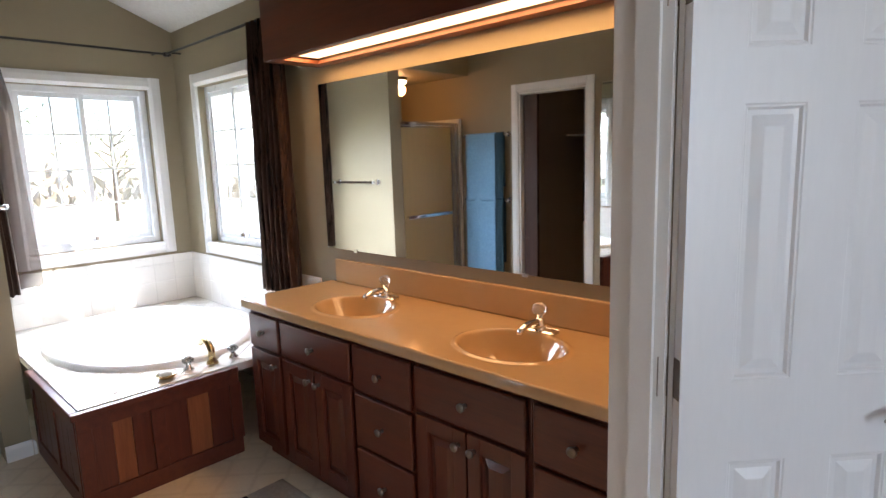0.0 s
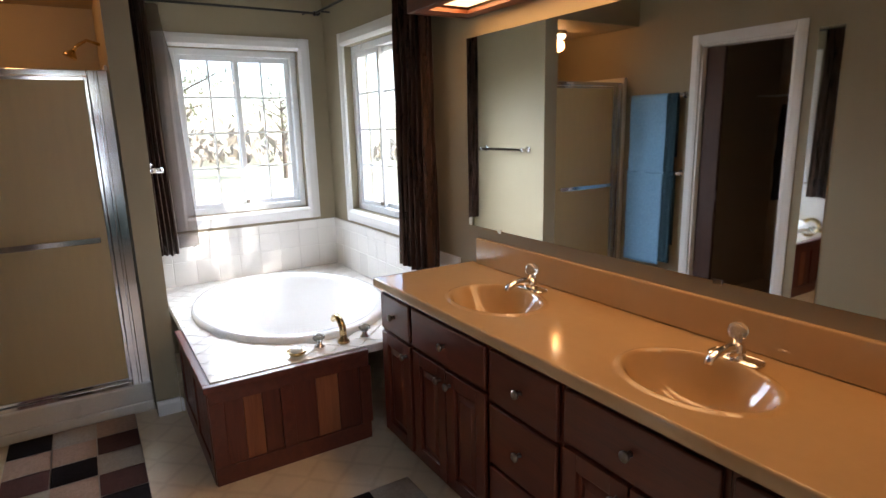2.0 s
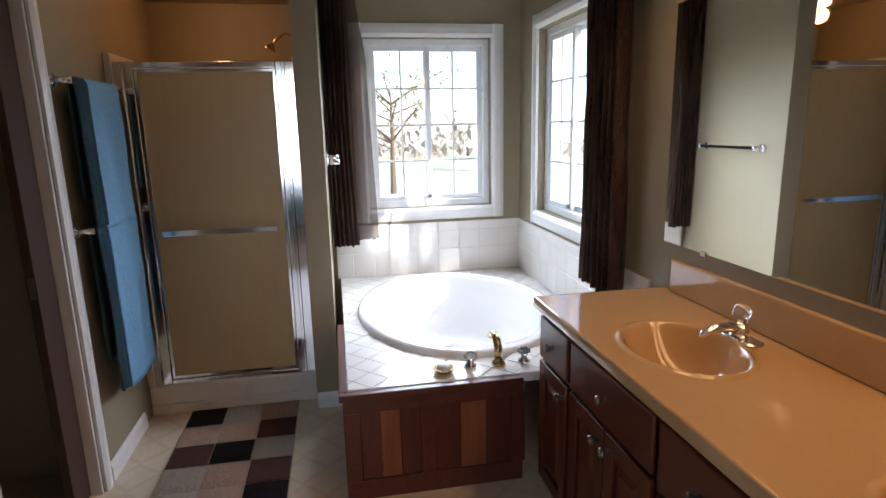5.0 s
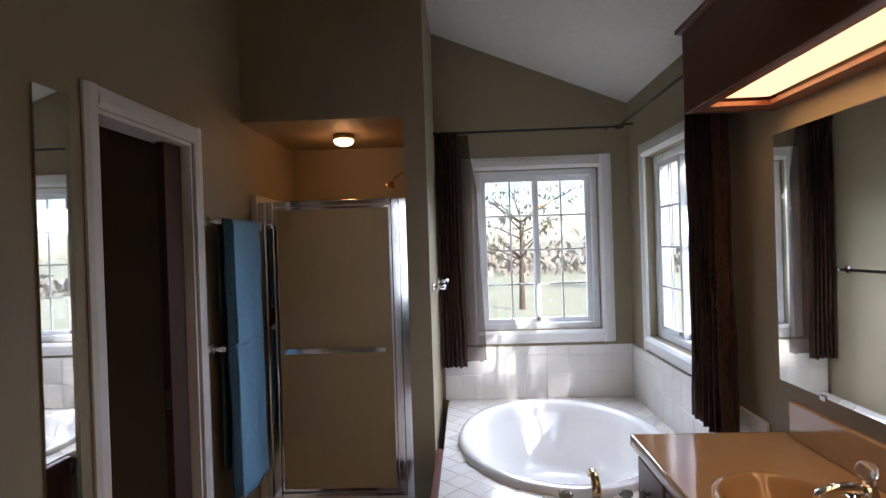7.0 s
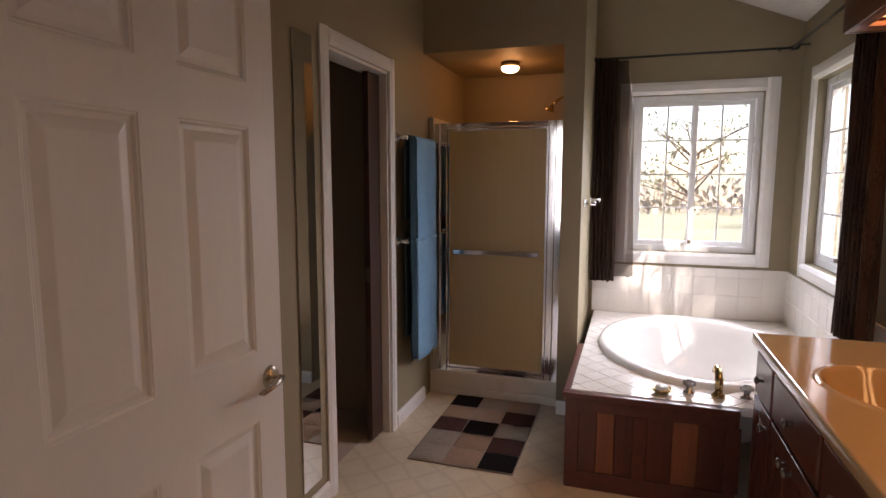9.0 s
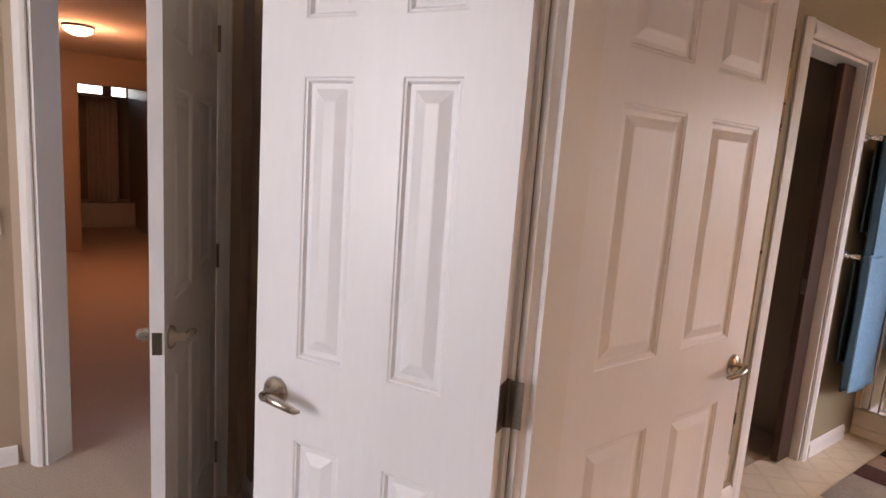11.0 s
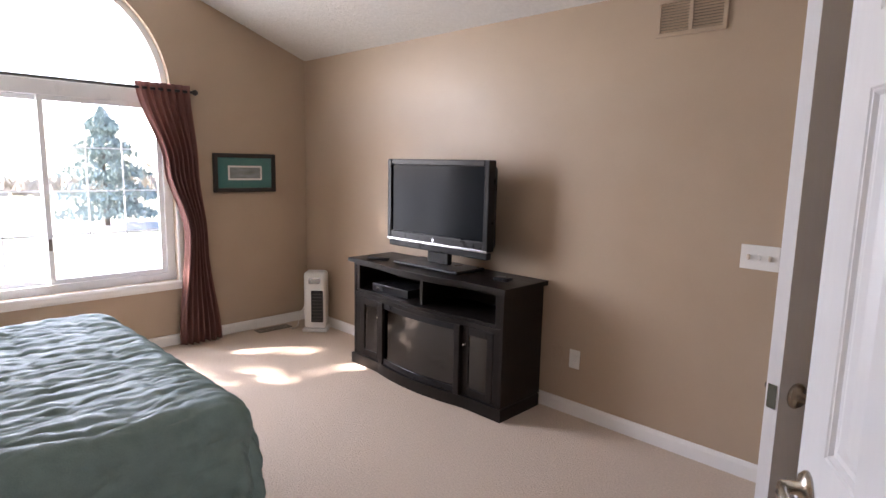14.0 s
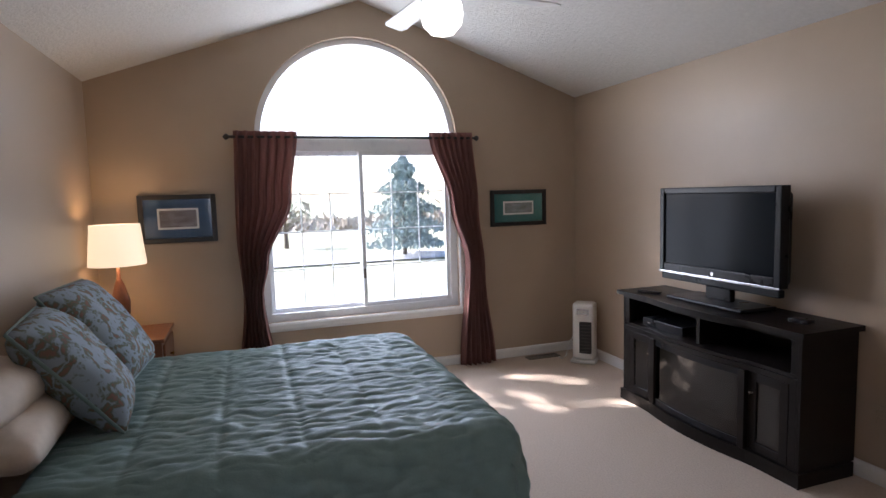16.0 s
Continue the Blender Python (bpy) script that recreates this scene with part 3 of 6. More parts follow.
slider_window("window_1", pose(0.0, W1[0], W1[2], 0, 0, 90) @ Matrix.Scale(-1, 4, (0, 1, 0)), W1[1] - W1[0], W1[3] - W1[2], 2, 4, "white vinyl sliding window with grilles over the tub")
slider_window("window_2", pose(W2[0], 0.0, W2[2]) @ Matrix.Scale(-1, 4, (0, 1, 0)), W2[1] - W2[0], W2[3] - W2[2], 2, 4, "white vinyl sliding window with grilles beside the tub")
casing("trim_window_1", pose(0.0, W1[0], 0, 0, 0, 90) @ Matrix.Scale(-1, 4, (0, 1, 0)), W1[1] - W1[0], W1[3], 0.085, 0.03, "wide white moulded window casing", W1[2], True)
casing("trim_window_2", pose(W2[0], 0.0, 0) @ Matrix.Scale(-1, 4, (0, 1, 0)), W2[1] - W2[0], W2[3], 0.085, 0.03, "wide white moulded window casing", W2[2], True)

# arched bedroom window
win = thing("window_3", pose(BE, AC, WB), "large white window with an arched top light", "window")
win["kind"] = "structure"
H3 = AZ - WB
bm = bmesh.new()
for s in (-1, 1):
    box(bm, 0.05, min(s * AR, s * (AR - 0.06)), 0.0, 0.15, max(s * AR, s * (AR - 0.06)), H3)
box(bm, 0.05, -AR + 0.06, 0.0, 0.15, AR - 0.06, 0.06)
box(bm, 0.05, -AR + 0.06, H3 - 0.09, 0.15, AR - 0.06, H3 + 0.02)
part("window_frame", bm, "vinyl", win)
bm = bmesh.new()
ring = []
for k in range(49):
    a = math.pi * k / 48
    ring.append([bm.verts.new((x, -r * math.cos(a), H3 + r * math.sin(a) * 0.98)) for x, r in ((0.05, AR), (0.05, AR - 0.045), (0.15, AR - 0.045), (0.15, AR))])
for a, b in zip(ring, ring[1:]):
    for i in range(4):
        bm.faces.new((a[i], a[(i + 1) % 4], b[(i + 1) % 4], b[i]))
part("arch_frame", bm, "vinyl", win)
for k in range(2):
    ya, yb = (-AR + 0.06, 0.015) if k else (-0.015, AR - 0.06)
    xa = 0.07 if k else 0.105
    s = 0.035
    z0, z1 = 0.06, H3 - 0.09
    sash = part("sash", boxes((xa, ya, z0, xa + 0.03, ya + s, z1), (xa, yb - s, z0, xa + 0.03, yb, z1), (xa, ya + s, z0, xa + 0.03, yb - s, z0 + s), (xa, ya + s, z1 - s, xa + 0.03, yb - s, z1), bev=0.003), "vinyl", win)
    pane = part("pane", boxes((xa + 0.012, ya + s, z0 + s, xa + 0.016, yb - s, z1 - s)), "pane", sash)
    pane.visible_shadow = False
    bm = bmesh.new()
    for i in (1, 2):
        y = ya + s + (yb - ya - 2 * s) * i / 3
        box(bm, xa + 0.018, y - 0.005, z0 + s, xa + 0.024, y + 0.005, z1 - s)
    for j in (1, 2, 3):
        z = z0 + s + (z1 - z0 - 2 * s) * j / 4
        for i in range(3):
            yy0 = ya + s + (yb - ya - 2 * s) * i / 3 + (0.005 if i else 0)
            yy1 = ya + s + (yb - ya - 2 * s) * (i + 1) / 3 - (0.005 if i < 2 else 0)
            box(bm, xa + 0.018, yy0, z - 0.005, xa + 0.024, yy1, z + 0.005)
    part("grille", bm, "vinyl", sash)
bm = bmesh.new()
c0 = bm.verts.new((0.10, 0, H3 + 0.02))
rim = [bm.verts.new((0.10, -(AR - 0.045) * math.cos(math.pi * k / 32), H3 + 0.02 + (AR - 0.065) * math.sin(math.pi * k / 32) * 0.98)) for k in range(33)]
for a, b in zip(rim, rim[1:]):
    bm.faces.new((c0, a, b))
pane = part("pane", bm, "pane", win)
pane.visible_shadow = False
part("latch", boxes((0.055, -0.012, 0.30, 0.07, 0.012, 0.38), bev=0.003), "bronze", win, "small dark window latch")
bm = bmesh.new()
for s in (-1, 1):
    profile_strip(bm, (-0.002, s * AR, -0.07), (-0.002, s * AR, H3), (-1, 0, 0), (0, s, 0), 0.05, 0.015)
profile_strip(bm, (-0.004, -AR - 0.05, 0.0), (-0.004, AR + 0.05, 0.0), (-1, 0, 0), (0, 0, -1), 0.07, 0.02)
bm.transform(pose(BE, AC, WB))
setting("trim_window_3", bm, "white", "white painted window casing and sill", "trim")


# ---- doors ----
def lever(parent, x, z, side, thick, flip=1, mat="nickel"):
    """Lever handle at (x, z) of a leaf; side +1 or -1 is the face, flip the way the lever points."""
    bm = bmesh.new()
    y = side * thick / 2
    lathe(bm, [(0.0, 0.0), (0.032, 0.0), (0.032, 0.004), (0.026, 0.011), (0.012, 0.014), (0.011, 0.042), (0.0, 0.044)], 20)
    bm.transform(pose(x, y, z, -90 * side, 0, 0))
    pts = [(x, y + side * 0.038, z), (x + flip * 0.03, y + side * 0.046, z + 0.002), (x + flip * 0.065, y + side * 0.046, z - 0.004), (x + flip * 0.085, y + side * 0.040, z - 0.012), (x + flip * 0.095, y + side * 0.036, z - 0.010)]
    pipe(bm, pts, [0.010, 0.011, 0.009, 0.007, 0.004], 10)
    return part("lever_handle", bm, mat, parent, "brushed nickel lever handle", True)


def panel_door(name, m, w, label, hinge_side=1, h=2.02, mat="door", knob=None):
    """Six panel door leaf: hinge edge at x = 0, latch edge at x = w, faces at y = +-0.0175."""
    d = thing(name, m, label, "door")
    t = 0.0175
    st, mid = 0.112, 0.105
    pw = (w - 2 * st - mid) / 2
    rows = [(0.23, 0.83), (1.015, 1.592), (1.70, 1.91)]
    bm = bmesh.new()
    for x0, x1 in ((0, st), (w - st, w)):
        box(bm, x0, -t, 0.012, x1, t, h)
    zs = [0.012] + [z for r in rows for z in r] + [h]
    for z0, z1 in zip(zs[0::2], zs[1::2]):
        box(bm, st, -t, z0, w - st, t, z1)
    for z0, z1 in rows:
        box(bm, st + pw, -t, z0, st + pw + mid, t, z1)
    body = part("leaf", bm, mat, d)
    for z0, z1 in rows:
        for k in range(2):
            x0 = st + k * (pw + mid)
            x1 = x0 + pw
            bm = bmesh.new()
            # moulded slope, flat channel and raised field on both faces
            steps = [(0.0, t), (0.003, t * 0.86), (0.007, t * 0.84), (0.012, t * 0.50), (0.022, t * 0.48), (0.045, t * 0.86), (0.048, t * 0.88)]
            for s in (-1, 1):
                prev = None
                for ins, y in steps:
                    q = [bm.verts.new((a, s * y, b)) for a, b in ((x0 + ins, z0 + ins), (x1 - ins, z0 + ins), (x1 - ins, z1 - ins), (x0 + ins, z1 - ins))]
                    if prev:
                        for i in range(4):
                            bm.faces.new((prev[i], prev[(i + 1) % 4], q[(i + 1) % 4], q[i]))
                    prev = q
                bm.faces.new(prev)
            part("panel", bm, mat, d)
    lever(d, w - 0.06, 0.93, 1, 2 * t, -1)
    lever(d, w - 0.06, 0.93, -1, 2 * t, -1)
    part("latch_plate", boxes((w - 0.001, -0.012, 0.90, w + 0.0015, 0.012, 0.96)), "nickel", d, "nickel latch plate")
    for z in (0.20, 1.02, 1.83):
        bm = boxes((-0.0015, -t + 0.003, z - 0.045, 0.001, t, z + 0.045), (-0.034, hinge_side * (t + 0.001), z - 0.045, 0.0, hinge_side * (t + 0.003), z + 0.045))
        rod(bm, (-0.004, hinge_side * (t + 0.006), z - 0.047), (-0.004, hinge_side * (t + 0.006), z + 0.047), 0.006, n=10)
        part("hinge", bm, "bronze", d, "dull metal hinge")
    return d


def yaw_to(dx, dy):
    return math.degrees(math.atan2(dy, dx))


panel_door("door_1", pose(4.104, -1.922, 0, 0, 0, yaw_to(0.246, -0.468)), 0.567, "white six panel double door leaf standing open into the bedroom", -1)
panel_door("door_2", pose(4.092, -0.690, 0, 0, 0, yaw_to(0.35, 0.385)), 0.592, "white six panel double door leaf standing open", 1)
panel_door("door_3", pose(3.905, -1.985, 0, 0, 0, yaw_to(-0.75, -0.005)), 0.80, "white six panel door open against the bathroom wall", -1)
panel_door("door_4", pose(4.205, -3.50, 0, 0, 0, yaw_to(0.285, 0.655)), 0.79, "white six panel hall door standing open", 1)

# closet pocket door edge, dark
d = thing("closet_door", pose(CX0 + 0.02, BS - 0.06, 0.0), "dark stained wooden closet door half drawn", "door")
part("leaf", boxes((0.0, -0.017, 0.01, 0.14, 0.017, CZT - 0.02), bev=0.003), "closetwood", d)
part("edge_pull", boxes((0.138, -0.010, 0.91, 0.142, 0.010, 0.99)), "bronze", d, "small dark edge pull")

# ---- tub and deck ----
TX, TY, TZ = 1.79, -1.31, 0.468
TC, TA, TB = (0.84, -0.655), 0.74, 0.555
deck = thing("tub_deck", pose(0, 0, 0), "cherry panelled tub surround with a tiled white deck", "tub deck")
bm = bmesh.new()
# front (east) and side (south) frames with recessed boards
box(bm, TX - 0.03, TY + 0.001, 0.0, TX - 0.012, -0.57, TZ - 0.03)
box(bm, 0.95, TY + 0.012, 0.0, TX - 0.03, TY + 0.03, TZ - 0.03)
part("carcass", bm, "cherry", deck)
bm = bmesh.new()
for a, b, z0, z1 in ((TY, -0.57, 0.0, 0.085), (TY, -0.57, 0.385, TZ - 0.025)):
    box(bm, TX - 0.012, a, z0, TX + 0.004, b, z1, 0.002)
for y in (TY, -1.005, -0.62):
    box(bm, TX - 0.012, y, 0.085, TX + 0.004, y + 0.06, 0.385, 0.002)
part("front_frame", bm, "cherry_h", deck)
bm = bmesh.new()
for z0, z1 in ((0.0, 0.085), (0.385, TZ - 0.025)):
    box(bm, 0.95, TY - 0.004, z0, TX - 0.012, TY + 0.012, z1, 0.002)
for x in (0.95, 1.36, TX - 0.072):
    box(bm, x, TY - 0.004, 0.085, x + 0.06, TY + 0.012, 0.385, 0.002)
part("side_frame", bm, "cherry_h", deck)
for a, b in ((TY + 0.06, -1.005), (-0.945, -0.62)):
    n = 3
    for i in range(n):
        y0, y1 = a + (b - a) * i / n, a + (b - a) * (i + 1) / n
        part("board", boxes((TX - 0.011, y0 + 0.001, 0.086, TX - 0.004, y1 - 0.001, 0.384), bev=0.002), "cherry2" if i == 1 else "cherry", deck, "lighter streaked board" if i == 1 else "")
for a, b in ((1.01, 1.36), (1.42, TX - 0.072)):
    for i in range(3):
        x0, x1 = a + (b - a) * i / 3, a + (b - a) * (i + 1) / 3
        part("board", boxes((x0 + 0.001, TY + 0.004, 0.086, x1 - 0.001, TY + 0.011, 0.384), bev=0.002), "cherry", deck)
part("edge_trim", boxes((TX - 0.02, TY - 0.016, TZ - 0.025, TX + 0.016, -0.57, TZ + 0.004), (0.95, TY - 0.016, TZ - 0.025, TX - 0.02, TY + 0.02, TZ + 0.004), bev=0.004), "cherry_h", deck, "cherry edge moulding")

tub = thing("bathtub", pose(TC[0], TC[1], 0), "white oval drop-in bathtub set in a tiled deck", "bathtub")
prof = [(1.0, TZ - 0.02), (1.0, TZ + 0.02), (0.985, TZ + 0.035), (0.955, TZ + 0.04), (0.90, TZ + 0.035), (0.87, TZ + 0.015), (0.85, TZ - 0.04), (0.80, TZ - 0.20), (0.74, TZ - 0.34), (0.60, TZ - 0.395), (0.0, TZ - 0.40)]
part("basin", lathe(bmesh.new(), prof, 64, sx=TA, sy=TB), "tub", tub, "", True)
bm = bmesh.new()
lathe(bm, [(0.0, 0.0), (0.038, 0.0), (0.038, 0.006), (0.03, 0.012), (0.0, 0.012)], 20)
lathe(bm, [(0.0, 0.012), (0.016, 0.012), (0.014, 0.018), (0.0, 0.018)], 16)
bm.transform(pose(0.36, 0.285, 0.37, -55, 60, 0))
part("overflow_plate", bm, "chrome", tub, "round chrome overflow plate", True)
fil = thing("tub_filler", pose(1.665, -0.64, TZ + 0.012), "polished brass and chrome tub spout on the deck", "faucet")
bm = bmesh.new()
lathe(bm, [(0.0, 0.0), (0.032, 0.0), (0.028, 0.012), (0.018, 0.02), (0.016, 0.05)], 18)
pipe(bm, [(0, 0, 0.03), (-0.005, 0, 0.075), (-0.03, 0, 0.10), (-0.07, 0, 0.112), (-0.115, 0, 0.098), (-0.13, 0, 0.08)], [0.018, 0.019, 0.018, 0.016, 0.014, 0.015], 12)
part("spout", bm, "brass", fil, "arched brass spout", True)
for dy in (-0.125, 0.115):
    kn = thing("tub_tap", pose(1.665, -0.64 + dy, TZ + 0.012), "clear knobbed tub tap with chrome base", "tap", "taps on the tub deck")
    part("base", lathe(bmesh.new(), [(0.0, 0.0), (0.028, 0.0), (0.026, 0.010), (0.014, 0.018), (0.013, 0.035), (0.0, 0.036)], 18), "chrome", kn, "", True)
    bm = bmesh.new()
    for k in range(6):
        a = k * math.pi / 3
        pipe(bm, [(0, 0, 0.05), (0.028 * math.cos(a), 0.028 * math.sin(a), 0.052)], [0.012, 0.010], 8)
    lathe(bm, [(0.0, 0.034), (0.018, 0.036), (0.02, 0.055), (0.014, 0.068), (0.0, 0.07)], 14)
    part("handle", bm, "crystal", kn, "clear faceted handle", True)
so = thing("soap_dish", pose(1.69, -0.885, TZ + 0.012), "small brass and white soap dish", "soap dish")
part("dish", lathe(bmesh.new(), [(0.0, 0.0), (0.03, 0.0), (0.045, 0.012), (0.048, 0.022), (0.042, 0.022), (0.03, 0.012), (0.0, 0.010)], 20), "brass", so, "", True)
part("soap", lathe(bmesh.new(), [(0.0, 0.012), (0.028, 0.014), (0.032, 0.024), (0.026, 0.034), (0.0, 0.036)], 16, sx=1.2), "plastic", so, "white soap bar", True)

# ---- vanity ----
VX0, VX1, CZ, CF = 1.90, 3.93, 0.842, -0.555
SINKS = (2.47, 3.36)
UNITS = [(1.90, 2.19, "narrow"), (2.19, 2.735, "sink"), (2.735, 3.095, "drawers"), (3.095, 3.605, "sink"), (3.605, 3.925, "drawers")]


def knob(parent, x, z):
    bm = lathe(bmesh.new(), [(0.0, 0.0), (0.009, 0.0), (0.006, 0.006), (0.006, 0.014), (0.015, 0.020), (0.016, 0.026), (0.010, 0.031), (0.0, 0.032)], 14)
    bm.transform(pose(x, -0.545, z, 90, 0, 0))
    part("knob", bm, "bronze", parent, "round dark metal knob", True)


def raised_front(parent, name, x0, x1, z0, z1, mat, arched=False):
    """Overlay front with bevelled edge; doors have a raised centre field."""
    bm = bmesh.new()
    yf = -0.545
    if name == "drawer_front":
        box(bm, x0, yf, z0, x1, yf + 0.018, z1, 0.006, 3)
    else:
        s = 0.055
        for b in ((x0, yf, z0, x0 + s, yf + 0.018, z1), (x1 - s, yf, z0, x1, yf + 0.018, z1), (x0 + s, yf, z0, x1 - s, yf + 0.018, z0 + s), (x0 + s, yf, z1 - s, x1 - s, yf + 0.018, z1)):
            box(bm, *b, bev=0.002)
        prev = None
        for ins, y in ((0.0, yf + 0.012), (0.012, yf + 0.012), (0.035, yf + 0.003), (0.036, yf + 0.003)):
            q = [bm.verts.new((a, y, b)) for a, b in ((x0 + s + ins, z0 + s + ins), (x1 - s - ins, z0 + s + ins), (x1 - s - ins, z1 - s - ins), (x0 + s + ins, z1 - s - ins))]
            if prev:
                for i in range(4):
                    bm.faces.new((prev[i], prev[(i + 1) % 4], q[(i + 1) % 4], q[i]))
            prev = q
        bm.faces.new(prev)
    return part(name, bm, mat, parent)


for x0, x1, kind in UNITS:
    cab = thing("vanity_cabinet", pose(0, 0, 0), {"narrow": "narrow cherry vanity cabinet with drawer and door", "sink": "cherry sink cabinet with two doors", "drawers": "cherry vanity drawer stack with dark metal knobs"}[kind], "cabinet", "vanity cabinets")
    zt = 0.68 if kind == "sink" else 0.80
    part("body", boxes((x0 + 0.001, -0.526, 0.09, x1 - 0.001, -0.003, zt), (x0 + 0.001, -0.526, zt, x1 - 0.001, -0.505, 0.8002), (x0 + 0.001, -0.47, 0.0, x1 - 0.001, -0.003, 0.09)), "cherry", cab)
    a, b = x0 + 0.014, x1 - 0.014
    if kind == "drawers":
        for z0, z1 in ((0.592, 0.778), (0.355, 0.577), (0.10, 0.34)):
            f = raised_front(cab, "drawer_front", a, b, z0, z1, "cherry_h")
            knob(f, (a + b) / 2, (z0 + z1) / 2)
    elif kind == "narrow":
        f = raised_front(cab, "drawer_front", a, b, 0.612, 0.778, "cherry_h")
        knob(f, (a + b) / 2, 0.695)
        f = raised_front(cab, "door", a, b, 0.10, 0.597, "cherry")
        knob(f, b - 0.03, 0.545)
    else:
        f = raised_front(cab, "drawer_front", a, b, 0.612, 0.778, "cherry_h")
        knob(f, (a + b) / 2, 0.695)
        mx = (a + b) / 2
        for p, q, kx in ((a, mx - 0.004, mx - 0.035), (mx + 0.004, b, mx + 0.035)):
            f = raised_front(cab, "door", p, q, 0.10, 0.597, "cherry")
            knob(f, kx, 0.545)

# continuous marble top with two moulded bowls
ctop = thing("countertop", pose(0, 0, 0), "tan cultured marble vanity top with two oval basins", "countertop")
bm = bmesh.new()
nx, ny = 260, 90
X0, X1, Y0, Y1 = VX0 - 0.02, VX1, CF, -0.002


def top_z(x, y):
    z = CZ
    for sx in SINKS:
        u = math.hypot((x - sx) / 0.205, (y + 0.305) / 0.16)
        if u < 1.12:
            if u < 1.0:
                z = CZ - 0.13 * (1 - u ** 3.0)
            else:
                z = CZ + 0.006 * math.sin((1.12 - u) / 0.12 * math.pi)
    if y > Y1 - 0.022:
        z = CZ
    return z


grid = [[bm.verts.new((X0 + (X1 - X0) * i / nx, Y0 + (Y1 - Y0) * j / ny, top_z(X0 + (X1 - X0) * i / nx, Y0 + (Y1 - Y0) * j / ny))) for j in range(ny + 1)] for i in range(nx + 1)]
for i in range(nx):
    for j in range(ny):
        bm.faces.new((grid[i][j], grid[i + 1][j], grid[i + 1][j + 1], grid[i][j + 1]))
edge = [grid[i][0] for i in range(nx + 1)] + [grid[nx][j] for j in range(1, ny + 1)] + [grid[i][ny] for i in range(nx - 1, -1, -1)] + [grid[0][j] for j in range(ny - 1, 0, -1)]
ring1 = [bm.verts.new((v.co.x + (-0.004 if v.co.x < X0 + 1e-4 else 0), v.co.y - (0.004 if v.co.y < Y0 + 1e-4 else 0), v.co.z - 0.006)) for v in edge]
ring2 = [bm.verts.new((v.co.x, v.co.y, CZ - 0.04)) for v in ring1]
for a, b in ((edge, ring1), (ring1, ring2)):
    for i in range(len(a)):
        bm.faces.new((a[i], a[(i + 1) % len(a)], b[(i + 1) % len(a)], b[i]))
part("top", bm, "counter", ctop, "", True)
part("backsplash", boxes((X0 + 0.06, -0.024, CZ + 0.001, X1, -0.002, CZ + 0.13), bev=0.006, seg=3), "counter", ctop)
for sx in SINKS:
    part("drain", lathe(bmesh.new(), [(0.0, 0.004), (0.012, 0.004), (0.014, 0.001), (0.028, 0.001), (0.030, -0.004)], 20, (sx, -0.285, CZ - 0.127)), "bronze", ctop, "round metal drain", True)

for sx in SINKS:
    f = thing("basin_faucet", pose(sx - 0.01, -0.11, CZ), "chrome basin faucet with clear acrylic knob", "faucet", "faucets on the vanity")
    bm = boxes((-0.075, -0.028, 0.0, 0.075, 0.028, 0.014), bev=0.012, seg=3)
    lathe(bm, [(0.0, 0.012), (0.028, 0.012), (0.026, 0.03), (0.020, 0.05), (0.0, 0.055)], 18)
    part("body", bm, "chrome", f, "", True)
    bm = pipe(bmesh.new(), [(0, 0, 0.03), (0, -0.04, 0.045), (0, -0.09, 0.042), (0, -0.125, 0.030), (0, -0.13, 0.018)], [0.018, 0.016, 0.013, 0.012, 0.012], 12)
    part("spout", bm, "chrome", f, "", True)
    bm = lathe(bmesh.new(), [(0.0, 0.052), (0.010, 0.054), (0.010, 0.066), (0.024, 0.072), (0.028, 0.086), (0.024, 0.104), (0.012, 0.112), (0.0, 0.113)], 12)
    part("knob", bm, "crystal", f, "clear acrylic knob", True)
    bm = pipe(bmesh.new(), [(0, 0.022, 0.01), (0, 0.022, 0.07)], [0.003, 0.003], 8)
    lathe(bm, [(0.0, 0.068), (0.006, 0.07), (0.006, 0.078), (0.0, 0.08)], 10, (0, 0.022, 0))
    part("lift_rod", bm, "chrome", f, "", True)

# mirror and light box
mir = thing("vanity_mirror", pose(0, 0, 0), "large frameless wall mirror above the vanity", "mirror")
part("glass", boxes((1.862, -0.008, 1.028, 3.94, -0.002, 1.918)), "mirror", mir)
for cx in (2.10, 3.20):
    part("clip", boxes((cx, -0.012, 1.018, cx + 0.03, -0.0085, 1.035), bev=0.001), "chrome", mir, "small chrome clip")
sof = thing("light_valance", pose(0, 0, 0), "cherry light box with a glowing underside above the mirror", "light fixture")
LX0, LX1, LZ0, LZ1, LY = 1.865, 3.94, 2.005, 2.30, -0.325
part("front_board", boxes((LX0, LY, LZ0, LX1, LY + 0.02, LZ1), bev=0.003), "cherry_h", sof)
part("end_board", boxes((LX0, LY + 0.02, LZ0, LX0 + 0.02, -0.002, LZ1), bev=0.002), "cherry_h", sof)
part("top_board", boxes((LX0 - 0.02, LY - 0.02, LZ1, LX1, -0.002, LZ1 + 0.018), bev=0.004), "cherry_h", sof)
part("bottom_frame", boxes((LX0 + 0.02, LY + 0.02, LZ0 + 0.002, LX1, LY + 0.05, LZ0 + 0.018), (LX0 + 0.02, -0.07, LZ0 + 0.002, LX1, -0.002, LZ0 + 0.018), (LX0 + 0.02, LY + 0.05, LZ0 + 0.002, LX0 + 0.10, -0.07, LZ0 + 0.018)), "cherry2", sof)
part("diffuser", boxes((LX0 + 0.10, LY + 0.05, LZ0 + 0.030, LX1, -0.07, LZ0 + 0.036)), "tube", sof, "glowing ribbed diffuser")

